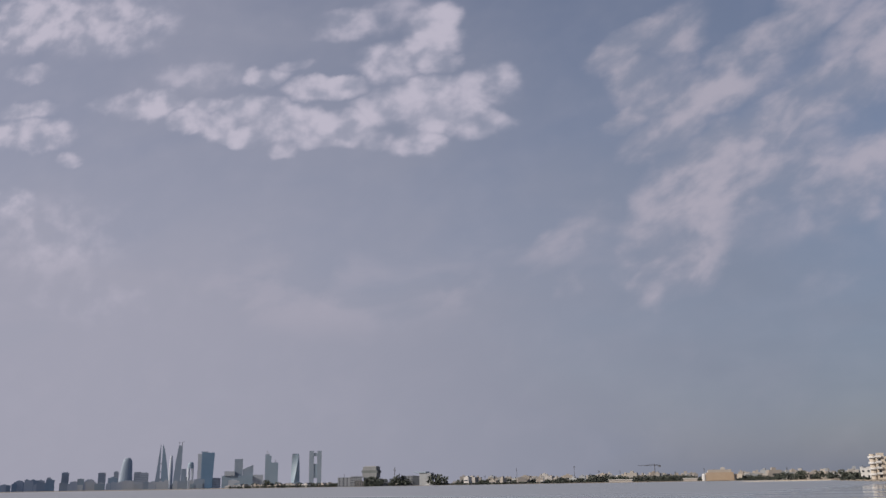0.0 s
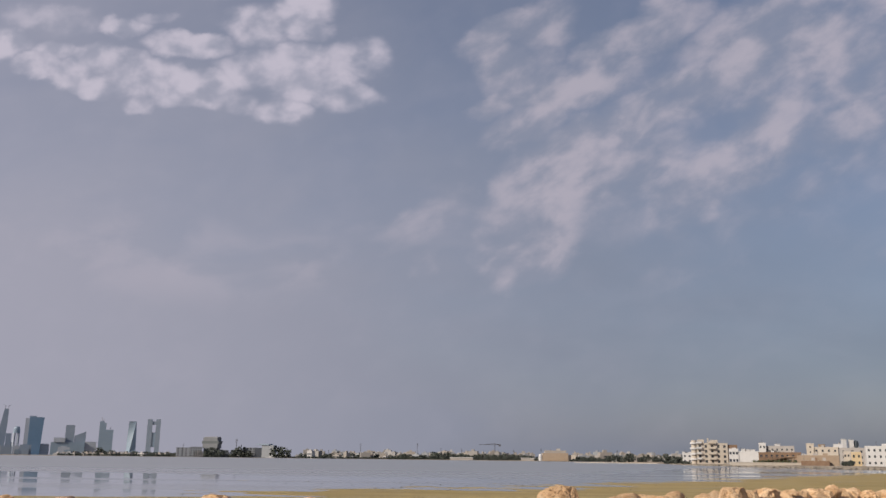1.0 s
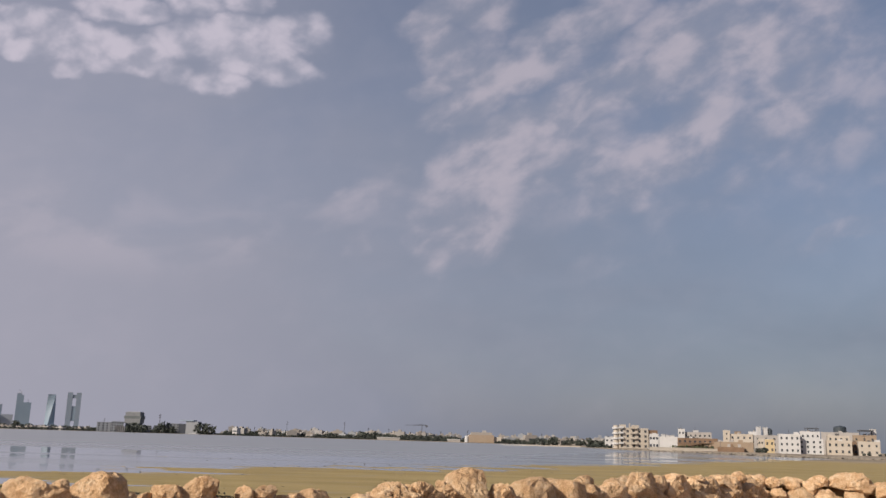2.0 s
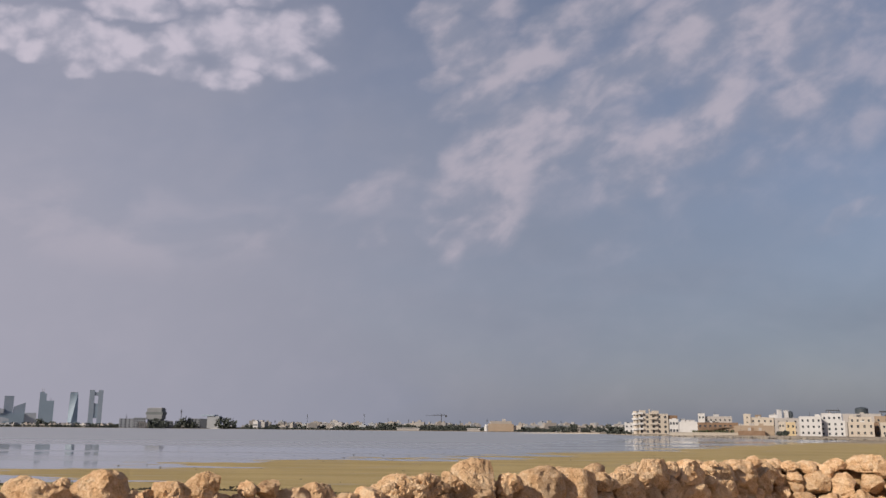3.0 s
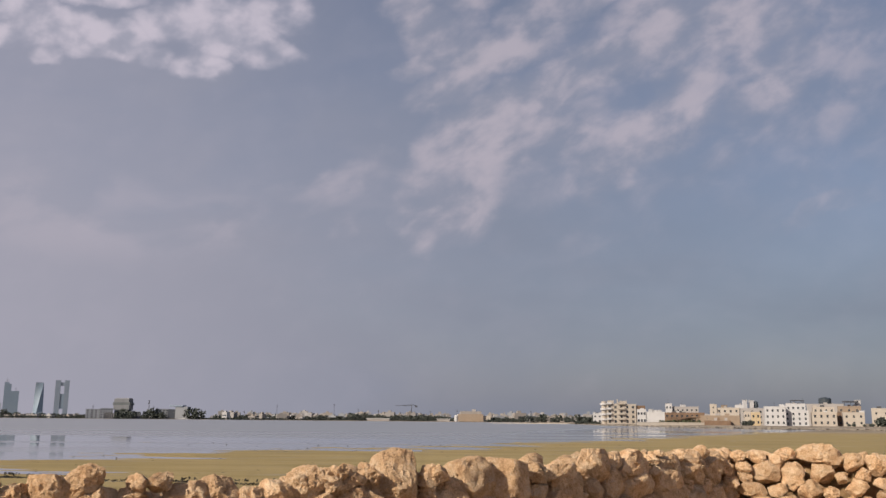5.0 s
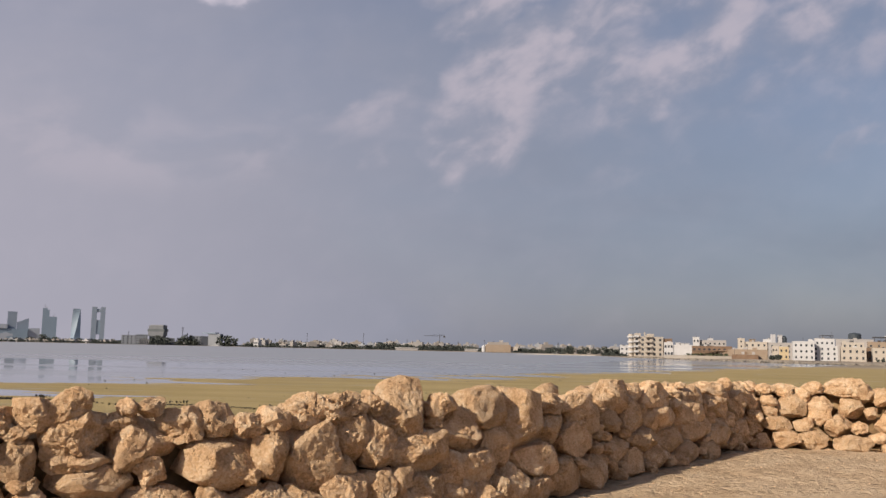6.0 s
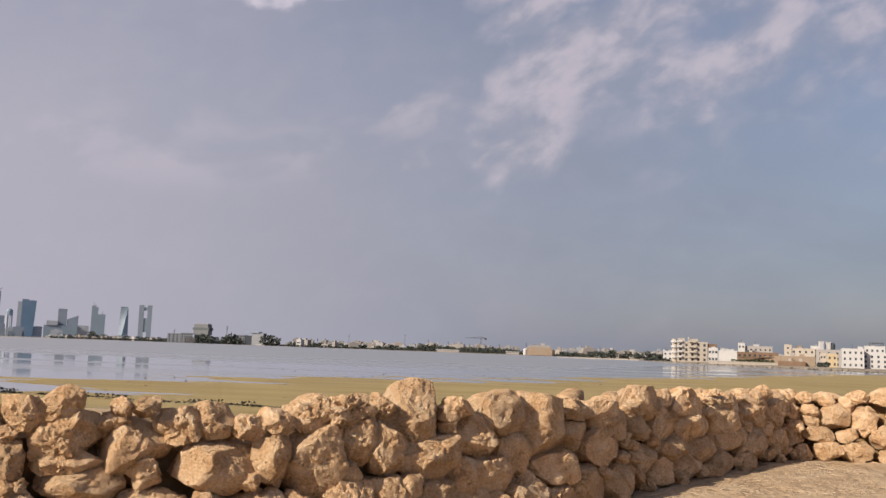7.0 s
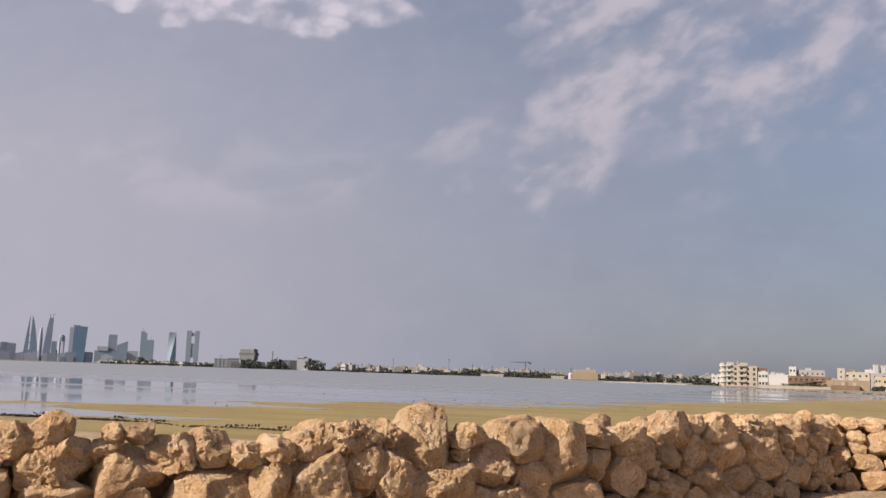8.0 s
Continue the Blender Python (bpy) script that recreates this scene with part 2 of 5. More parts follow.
def limestone(name):
    """Pitted, crusty coral limestone with fine holes and paler fresh faces."""
    mt = material(name, [(0.55, 0.325, 0.17), (0.71, 0.455, 0.255), (0.80, 0.55, 0.335), (0.87, 0.66, 0.445)], scale=7.0, rough=0.95,
                  bump=0.0, per_piece=0.14, stain=(0.60, 0.43, 0.28), stain_scale=2.3, stain_amount=0.45, spec=0.1, grain=0.5, spread=0.21)
    nt = mt.node_tree
    N, Lk = nt.nodes, nt.links
    bsdf = N["Principled BSDF"]
    pos = N.new("ShaderNodeNewGeometry").outputs["Position"]

    def nz(sc, det, ro):
        n = N.new("ShaderNodeTexNoise")
        n.inputs["Scale"].default_value, n.inputs["Detail"].default_value, n.inputs["Roughness"].default_value = sc, det, ro
        Lk.new(pos, n.inputs["Vector"])
        return n.outputs[0]
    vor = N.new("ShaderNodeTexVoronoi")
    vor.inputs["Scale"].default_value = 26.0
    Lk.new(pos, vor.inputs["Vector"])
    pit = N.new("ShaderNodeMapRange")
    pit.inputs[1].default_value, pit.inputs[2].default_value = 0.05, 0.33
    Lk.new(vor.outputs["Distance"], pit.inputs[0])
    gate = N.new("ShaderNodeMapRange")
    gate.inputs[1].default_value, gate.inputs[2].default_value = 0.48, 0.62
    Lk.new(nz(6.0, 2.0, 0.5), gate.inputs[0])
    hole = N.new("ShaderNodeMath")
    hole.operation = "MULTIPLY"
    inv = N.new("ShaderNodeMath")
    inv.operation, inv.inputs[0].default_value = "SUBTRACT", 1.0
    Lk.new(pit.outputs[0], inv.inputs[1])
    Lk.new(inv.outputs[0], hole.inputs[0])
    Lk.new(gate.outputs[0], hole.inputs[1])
    h = N.new("ShaderNodeMath")
    h.operation, h.inputs[1].default_value = "MULTIPLY_ADD", -0.55
    Lk.new(hole.outputs[0], h.inputs[0])
    Lk.new(nz(17.0, 10.0, 0.74), h.inputs[2])
    bp = N.new("ShaderNodeBump")
    bp.inputs["Strength"].default_value, bp.inputs["Distance"].default_value = 1.0, 0.08
    Lk.new(h.outputs[0], bp.inputs["Height"])
    # darker brown inside the holes
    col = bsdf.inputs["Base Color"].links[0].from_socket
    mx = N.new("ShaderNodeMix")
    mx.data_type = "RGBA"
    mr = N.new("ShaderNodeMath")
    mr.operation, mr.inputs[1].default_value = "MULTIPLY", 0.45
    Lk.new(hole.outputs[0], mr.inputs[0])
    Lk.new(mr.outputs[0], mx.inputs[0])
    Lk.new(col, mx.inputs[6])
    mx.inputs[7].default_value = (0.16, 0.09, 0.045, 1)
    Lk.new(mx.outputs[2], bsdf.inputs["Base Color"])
    Lk.new(bp.outputs[0], bsdf.inputs["Normal"])
    return mt


STONE = limestone("coral_limestone")
RUBBLE = material("rubble", [(0.15, 0.09, 0.045), (0.26, 0.165, 0.085), (0.36, 0.24, 0.13)], 9.0, 0.95, 0.9, 14.0)
WHITE = material("white_render", [(0.45, 0.44, 0.44), (0.50, 0.49, 0.49)], 0.4, 0.8, 0.1, 6, stain=(0.48, 0.46, 0.43), stain_scale=0.12, stain_amount=0.3)
CREAM = material("cream_render", [(0.385, 0.34, 0.29), (0.445, 0.395, 0.34)], 0.4, 0.85, 0.1, 6, stain=(0.42, 0.345, 0.265), stain_scale=0.12, stain_amount=0.35)
SANDY = material("sandy_render", [(0.255, 0.195, 0.145), (0.30, 0.235, 0.175)], 0.3, 0.85, 0.1, 6, stain=(0.27, 0.185, 0.12), stain_scale=0.1, stain_amount=0.4)
BROWN = material("brown_stone", [(0.15, 0.095, 0.065), (0.22, 0.145, 0.095)], 0.6, 0.9, 0.2, 5, stain=(0.15, 0.10, 0.07), stain_scale=0.15)
YELLOW = material("yellow_render", [(0.43, 0.34, 0.21), (0.49, 0.385, 0.245)], 0.4, 0.85, 0.1, 6)
GREYR = material("grey_render", [(0.30, 0.275, 0.26), (0.36, 0.335, 0.315)], 0.3, 0.85, 0.1, 6, stain=(0.33, 0.31, 0.3), stain_scale=0.1, stain_amount=0.4)
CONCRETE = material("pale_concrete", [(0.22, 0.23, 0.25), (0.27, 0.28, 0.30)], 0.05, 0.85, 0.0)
# Tower colours carry the distance haze: paler, bluer, lower in contrast than bare cladding.
TOWER_GREY = material("hazed_tower_cladding", [(0.205, 0.25, 0.315), (0.235, 0.28, 0.345)], 0.02, 0.55, 0.0, spec=0.4)
TOWER_PALE = material("hazed_pale_cladding", [(0.33, 0.36, 0.415), (0.37, 0.40, 0.455)], 0.02, 0.6, 0.0, spec=0.4)
TOWER_BLUE = material("hazed_blue_curtain_wall", [(0.115, 0.195, 0.295), (0.14, 0.22, 0.325)], 0.02, 0.45, 0.0, spec=0.5)
TOWER_TEAL = material("hazed_teal_curtain_wall", [(0.19, 0.25, 0.32), (0.22, 0.28, 0.35)], 0.02, 0.5, 0.0, spec=0.5)
DARKGLASS = material("dark_window_glass", [(0.035, 0.04, 0.05), (0.06, 0.065, 0.075)], 0.8, 0.18, 0.0, spec=0.6)
DARKSTEEL = material("dark_steel", [(0.05, 0.05, 0.055), (0.08, 0.08, 0.085)], 2.0, 0.5, 0.0, spec=0.4)
STEEL = material("grey_steel", [(0.22, 0.22, 0.23), (0.3, 0.3, 0.31)], 1.0, 0.5, 0.0, metal=0.3)
TANK = material("black_tank_plastic", [(0.035, 0.045, 0.055), (0.055, 0.065, 0.075)], 1.0, 0.5, 0.0)
# Leaf colour is lifted and greyed to include some distance haze.
FOLIAGE = material("hazed_dark_foliage", [(0.045, 0.052, 0.045), (0.06, 0.068, 0.058), (0.078, 0.084, 0.070)], 0.6, 0.9, 0.0)
PALM = material("palm_foliage", [(0.07, 0.085, 0.045), (0.11, 0.12, 0.06)], 1.0, 0.85, 0.0)
TRUNK = material("palm_trunk", [(0.14, 0.10, 0.07), (0.2, 0.15, 0.1)], 4.0, 0.95, 0.3, 10)
WEED = material("wet_seaweed", [(0.02, 0.018, 0.014), (0.05, 0.042, 0.03)], 4.0, 0.6, 0.4, 18)
# Far house walls, greyed and dulled in base colour to stand for haze.
FAR_WHITE = material("hazed_white_walls", [(0.35, 0.335, 0.33), (0.40, 0.385, 0.38)], 0.05, 0.9, 0.0)
FAR_CREAM = material("hazed_cream_walls", [(0.26, 0.235, 0.215), (0.30, 0.27, 0.245)], 0.05, 0.9, 0.0)
FAR_GREY = material("hazed_grey_walls", [(0.24, 0.225, 0.215), (0.29, 0.275, 0.265)], 0.05, 0.9, 0.0)
MID_GREY = material("weathered_grey_concrete", [(0.15, 0.155, 0.165), (0.19, 0.195, 0.205)], 0.1, 0.85, 0.0)
DARK_GREY = material("dark_grey_cladding", [(0.085, 0.095, 0.10), (0.115, 0.125, 0.13)], 0.1, 0.7, 0.0)
SHORE_ROCK = material("shore_boulders", [(0.17, 0.145, 0.12), (0.27, 0.235, 0.19)], 0.8, 0.95, 0.3, 4)


# ---------------- mesh helpers ----------------
def mesh_object(name, verts, faces, mat, parent=None, label="", smooth=False):
    me = bpy.data.meshes.new(name)
    me.from_pydata([tuple(v) for v in verts], [], [tuple(f) for f in faces])
    me.materials.append(mat)
    if smooth:
        me.polygons.foreach_set("use_smooth", [True] * len(me.polygons))
    ob = new(name, me)
    if parent is not None:
        ob.parent = parent
    return tagged(ob, label=label)


def part(name, bm, mat, parent, label="", smooth=False):
    me = bpy.data.meshes.new(name)
    bmesh.ops.recalc_face_normals(bm, faces=bm.faces)
    bm.to_mesh(me)
    bm.free()
    me.materials.append(mat)
    if smooth:
        me.polygons.foreach_set("use_smooth", [True] * len(me.polygons))
    ob = new(name, me)
    if parent is not None:
        ob.parent = parent
    return tagged(ob, label=label)


def add_box(bm, x0, x1, y0, y1, z0, z1, bevel=0.0):
    r = bmesh.ops.create_cube(bm, size=1.0)
    for v in r["verts"]:
        v.co = Vector(((x0 + x1) / 2 + v.co.x * (x1 - x0), (y0 + y1) / 2 + v.co.y * (y1 - y0), (z0 + z1) / 2 + v.co.z * (z1 - z0)))
    if bevel:
        ed = {e for v in r["verts"] for e in v.link_edges}
        bmesh.ops.bevel(bm, geom=list(ed), offset=bevel, segments=1, affect="EDGES")


def box_part(name, dims, mat, parent, label="", bevel=0.0):
    bm = bmesh.new()
    add_box(bm, *dims, bevel)
    return part(name, bm, mat, parent, label)


def add_tube(bm, p0, p1, r0, r1, n=8):
    p0, p1 = Vector(p0), Vector(p1)
    q = (p1 - p0).to_track_quat("Z", "Y").to_matrix()
    rings = []
    for p, r in ((p0, r0), (p1, r1)):
        rings.append([bm.verts.new(p + q @ Vector((r * math.cos(2 * math.pi * k / n), r * math.sin(2 * math.pi * k / n), 0))) for k in range(n)])
    for k in range(n):
        bm.faces.new((rings[0][k], rings[0][(k + 1) % n], rings[1][(k + 1) % n], rings[1][k]))
    bm.faces.new(rings[0][::-1]), bm.faces.new(rings[1])


def add_loft(bm, sections):
    """Sections: (z, list of xy) with equal counts, bottom to top."""
    rings = [[bm.verts.new((x, y, z)) for x, y in pts] for z, pts in sections]
    n = len(rings[0])
    for a, b in zip(rings, rings[1:]):
        for k in range(n):
            bm.faces.new((a[k], a[(k + 1) % n], b[(k + 1) % n], b[k]))
    bm.faces.new(rings[0][::-1]), bm.faces.new(rings[-1])


def rect(w, d, turn=0.0, cx=0.0, cy=0.0):
    c, s = math.cos(turn), math.sin(turn)
    return [(cx + x * c - y * s, cy + x * s + y * c) for x, y in ((-w / 2, -d / 2), (w / 2, -d / 2), (w / 2, d / 2), (-w / 2, d / 2))]


def oval(w, d, n=20, cx=0.0, cy=0.0):
    return [(cx + w / 2 * math.cos(2 * math.pi * k / n), cy + d / 2 * math.sin(2 * math.pi * k / n)) for k in range(n)]


def clamp01(v):
    return min(1.0, max(0.0, v))


def sstep(v):
    v = clamp01(v)
    return v * v * (3 - 2 * v)


# ---------------- ground, one sheet to the horizon ----------------
SEA = -1.0
SHORE_AZ = [-1.5, -0.9, -0.5, -0.3, -0.15, -0.03, 0.03, 0.085, 0.13, 0.19, 0.27, 0.36, 0.48, 0.8, 1.3]
SHORE_Y = [1500, 2000, 1950, 1800, 1500, 1330, 1250, 860, 560, 470, 390, 340, 290, 190, 120]


def near_ground(x, y):
    return -0.06 + 0.21 * sstep((y - 9.0) / 6.0)


def bay_depth(x, y):
    """Height of the sheet beyond the wall: beach, weed-grown flats, bay, far shore."""
    beach = 1.0 - sstep((y - 17.0) / 14.5)
    n = noise.fractal(Vector((x / 15.0, y / 4.2, 0.3)), 0.9, 2.0, 4)
    n2 = noise.noise(Vector((x / 3.0, y / 0.9, 7.0)))
    far_edge = 83.0 + 2.0 * max(x, 0.0) + 0.12 * min(x, 0.0)
    s = min((far_edge - y) / 22.0, (x + 25.0 - 0.55 * (y - 53.0)) / 12.0)
    s = max(-1.0, min(1.0, s))
    z = SEA + 0.008 + 0.044 * s + 0.044 * n + 0.018 * n2 - 0.5 * sstep((y - far_edge - 12) / 80.0)
    strip = math.exp(-((y - 41.5 - 0.1 * (x + 15)) / 2.2) ** 2) * sstep((-12 - x) / 8)
    z -= 0.05 * strip
    return z * (1 - beach) + near_ground(x, y) * beach


def sheet_height(x, y):
    r = math.hypot(x, y)
    az = x / max(y, 1e-3)
    if y > 17.0:
        z = bay_depth(x, y)
        if -1.5 < az < 1.3:
            ys = float(np.interp(az, SHORE_AZ, SHORE_Y))
            ys *= 1 + 0.03 * noise.noise(Vector((az * 14, 2.2, 0))) + 0.012 * noise.noise(Vector((az * 60, 5.2, 0)))
            if y > 150:
                land = sstep((y - ys) / (0.10 * ys))
                z = z * (1 - land) + (0.0 - 0.25 * sstep((ys - 700) / 600)) * land
        else:
            k = sstep((abs(az) - 1.3) / 1.2)
            z = max(z, SEA - 0.4 + k * 1.2)
        return z
    z = near_ground(x, y)
    if r < 40:
        z += 0.018 * noise.fractal(Vector((x * 0.55, y * 0.55, 1.0)), 1.0, 2.0, 3)
    if 5.0 < r < 18.0:
        p = Vector((x * 2.6, y * 3.4, 0.5))
        z += 0.024 * noise.noise(p) + 0.018 * noise.noise(p * 2.7) - 0.05 * max(0.0, 0.38 - noise.voronoi(p * 0.8)[0][0])
    return z


def ground_material():
    mt = material("ground", [(0.30, 0.205, 0.12), (0.47, 0.335, 0.21), (0.57, 0.43, 0.29)], 2.2, 0.95, 0.0, stain=(0.50, 0.385, 0.265),
                  stain_scale=0.45, stain_amount=0.5, spec=0.15, grain=0.5, spread=0.30)
    nt = mt.node_tree
    N, Lk = nt.nodes, nt.links
    bsdf = N["Principled BSDF"]
    sand = bsdf.inputs["Base Color"].links[0].from_socket
    pos = N.new("ShaderNodeNewGeometry").outputs["Position"]
    sep = N.new("ShaderNodeSeparateXYZ")
    Lk.new(pos, sep.inputs[0])

    def rng(v, lo, hi):
        n = N.new("ShaderNodeMapRange")
        n.interpolation_type = "SMOOTHSTEP"
        Lk.new(v, n.inputs[0])
        n.inputs[1].default_value, n.inputs[2].default_value = lo, hi
        return n.outputs[0]

    def nz(scale, stretch, det=6.0, ro=0.55):
        mp = N.new("ShaderNodeMapping")
        mp.inputs["Scale"].default_value = stretch
        Lk.new(pos, mp.inputs[0])
        n = N.new("ShaderNodeTexNoise")
        n.inputs["Scale"].default_value, n.inputs["Detail"].default_value, n.inputs["Roughness"].default_value = scale, det, ro
        Lk.new(mp.outputs[0], n.inputs["Vector"])
        return n.outputs[0]

    def mix(f, a, b):
        n = N.new("ShaderNodeMix")
        n.data_type = "RGBA"
        Lk.new(f, n.inputs[0])
        for v, s in ((a, n.inputs[6]), (b, n.inputs[7])):
            if isinstance(v, tuple):
                s.default_value = (*v, 1)
            else:
                Lk.new(v, s)
        return n.outputs[2]
    algae = mix(rng(nz(0.35, (0.25, 1, 1)), 0.35, 0.65), (0.295, 0.225, 0.10), (0.36, 0.275, 0.13))
    algae = mix(rng(nz(0.9, (0.2, 1, 1)), 0.58, 0.72), algae, (0.30, 0.27, 0.22))
    land = mix(rng(nz(0.03, (1, 1, 1)), 0.4, 0.6), (0.21, 0.175, 0.135), (0.32, 0.265, 0.20))
    col = mix(rng(sep.outputs[1], 25, 30), sand, algae)
    col = mix(rng(sep.outputs[1], 210, 260), col, land)
    Lk.new(col, bsdf.inputs["Base Color"])
    # trampled sand: shallow pocks of feet, small lumps, fine grain
    def term(v, k, base):
        h = N.new("ShaderNodeMath")
        h.operation, h.inputs[1].default_value = "MULTIPLY_ADD", k
        Lk.new(v, h.inputs[0])
        if base is not None:
            Lk.new(base, h.inputs[2])
        return h.outputs[0]
    mp = N.new("ShaderNodeMapping")
    mp.inputs["Scale"].default_value = (0.75, 1.25, 1)
    Lk.new(pos, mp.inputs[0])
    vor = N.new("ShaderNodeTexVoronoi")
    vor.inputs["Scale"].default_value = 8.0
    Lk.new(mp.outputs[0], vor.inputs["Vector"])
    h = term(rng(vor.outputs["Distance"], 0.12, 0.42), 0.55, None)
    h = term(nz(2.6, (1, 1, 1), 3.0, 0.5), 0.4, h)
    h = term(nz(15.0, (1, 1, 1), 6.0, 0.62), 1.1, h)
    h = term(nz(34.0, (1, 1, 1), 6.0, 0.65), 0.35, h)
    bp = N.new("ShaderNodeBump")
    bp.inputs["Strength"].default_value, bp.inputs["Distance"].default_value = 1.0, 0.045
    Lk.new(h, bp.inputs["Height"])
    Lk.new(bp.outputs[0], bsdf.inputs["Normal"])
    return mt


def build_ground():
    radii = np.concatenate([np.geomspace(0.4, 5.5, 24)[:-1], np.arange(5.5, 17.0, 0.075), np.geomspace(17.1, 30, 24)[:-1], np.geomspace(30, 220, 170)[:-1], np.geomspace(220, 4900, 150)])
    fine = np.radians(np.linspace(20, 145, 300))
    rest = np.radians(np.linspace(145, 380, 90))[1:-1]
    ang = np.concatenate([fine, rest])
    n = len(ang)
    verts = [(0.0, 0.0, sheet_height(0, 0))]
    for r in radii:
        for a in ang:
            x, y = r * math.cos(a), r * math.sin(a)
            verts.append((x, y, sheet_height(x, y)))
    faces = [(0, 1 + k, 1 + (k + 1) % n) for k in range(n)]
    for i in range(len(radii) - 1):
        b = 1 + i * n
        for k in range(n):
            k2 = (k + 1) % n
            faces.append((b + k, b + n + k, b + n + k2, b + k2))
    ob = mesh_object("ground", verts, faces, ground_material(), smooth=True)
    tagged(ob, "trampled pale sand running down to ochre weed-grown tidal flats", "ground", kind="structure")


def build_water():
    mt = bpy.data.materials.new("bay_water")
    mt.use_nodes = True
    nt = mt.node_tree
    N, Lk = nt.nodes, nt.links
    bsdf = N["Principled BSDF"]
    bsdf.inputs["Base Color"].default_value = (0.245, 0.255, 0.275, 1)
    bsdf.inputs["IOR"].default_value = 1.33
    pos = N.new("ShaderNodeNewGeometry").outputs["Position"]
    sep = N.new("ShaderNodeSeparateXYZ")
    Lk.new(pos, sep.inputs[0])

    def nz(scale, stretch, det, off=0.0):
        mp = N.new("ShaderNodeMapping")
        mp.inputs["Scale"].default_value = stretch
        mp.inputs["Location"].default_value = (off, off, 0)
        Lk.new(pos, mp.inputs[0])
        n = N.new("ShaderNodeTexNoise")
        n.inputs["Scale"].default_value, n.inputs["Detail"].default_value = scale, det
        Lk.new(mp.outputs[0], n.inputs["Vector"])
        return n.outputs[0]

    def rng(v, lo, hi, a=0.0, b=1.0):
        n = N.new("ShaderNodeMapRange")
        n.interpolation_type = "SMOOTHSTEP"
        Lk.new(v, n.inputs[0])
        for i, q in enumerate((lo, hi, a, b)):
            n.inputs[i + 1].default_value = q
        return n.outputs[0]
    # calm near the flats, ruffled further out, in long streaks
    mxx = N.new("ShaderNodeMath")
    mxx.operation, mxx.inputs[1].default_value = "MAXIMUM", 0.0
    Lk.new(sep.outputs[0], mxx.inputs[0])
    lee = N.new("ShaderNodeMath")
    lee.operation, lee.inputs[1].default_value = "MULTIPLY_ADD", -4.3
    Lk.new(mxx.outputs[0], lee.inputs[0])
    Lk.new(sep.outputs[1], lee.inputs[2])
    out = rng(lee.outputs[0], 100, 210)
    streak = rng(nz(0.05, (0.12, 1.0, 1), 3.0), 0.44, 0.56)
    ruf = N.new("ShaderNodeMath")
    ruf.operation, ruf.use_clamp = "MULTIPLY_ADD", True
    Lk.new(streak, ruf.inputs[0])
    ruf.inputs[1].default_value = 0.42
    Lk.new(out, ruf.inputs[2])
    Lk.new(rng(ruf.outputs[0], 0, 1, 0.05, 0.30), bsdf.inputs["Roughness"])
    bp = N.new("ShaderNodeBump")
    bp.inputs["Distance"].default_value = 0.03
    Lk.new(rng(ruf.outputs[0], 0, 1, 0.01, 0.10), bp.inputs["Strength"])
    Lk.new(nz(1.2, (0.35, 1, 1), 3.0), bp.inputs["Height"])
    Lk.new(bp.outputs[0], bsdf.inputs["Normal"])
    ang = np.radians(np.linspace(3, 177, 60))
    verts, faces = [], []
    for i, r in enumerate((24, 90, 300, 1100, 4850)):
        for a in ang:
            verts.append((r * math.cos(a), max(18.0, r * math.sin(a)), SEA))
    n = len(ang)
    for i in range(4):
        for k in range(n - 1):
            faces.append((i * n + k, (i + 1) * n + k, (i + 1) * n + k + 1, i * n + k + 1))
    ob = mesh_object("water", verts, faces, mt)
    tagged(ob, "calm grey shallow bay water with ruffled streaks", "water", kind="structure")


build_ground()
build_water()


# ---------------- dry stone walls ----------------
class Line:
    """A smooth line on the ground, by length u, with its outward side."""

    def __init__(self, pts):
        P = np.array(pts, float)
        Q = np.vstack([2 * P[0] - P[1], P, 2 * P[-1] - P[-2]])
        out = []
        for i in range(len(P) - 1):
            a, b, c, d = Q[i:i + 4]
            for k in range(24):
                s = k / 24
                out.append(0.5 * (2 * b + (c - a) * s + (2 * a - 5 * b + 4 * c - d) * s * s + (3 * b - a - 3 * c + d) * s ** 3))
        out.append(P[-1])
        self.c = np.array(out)
        self.u = np.r_[0, np.cumsum(np.hypot(*np.diff(self.c, axis=0).T))]
        t = np.gradient(self.c, axis=0)
        self.t = t / np.linalg.norm(t, axis=1)[:, None]
        self.length = float(self.u[-1])

    def at(self, u, w, v):
        """The point w metres behind the front foot, v above the ground."""
        x, y = np.interp(u, self.u, self.c[:, 0]), np.interp(u, self.u, self.c[:, 1])
        tx, ty = np.interp(u, self.u, self.t[:, 0]), np.interp(u, self.u, self.t[:, 1])
        x, y = x - ty * w, y + tx * w
        return float(x), float(y), near_ground(float(x), float(y)) + float(v)

    def axes(self, u):
        tx, ty = float(np.interp(u, self.u, self.t[:, 0])), float(np.interp(u, self.u, self.t[:, 1]))
        return Vector((tx, ty, 0)).normalized(), Vector((-ty, tx, 0)).normalized()


BATTER = 0.20


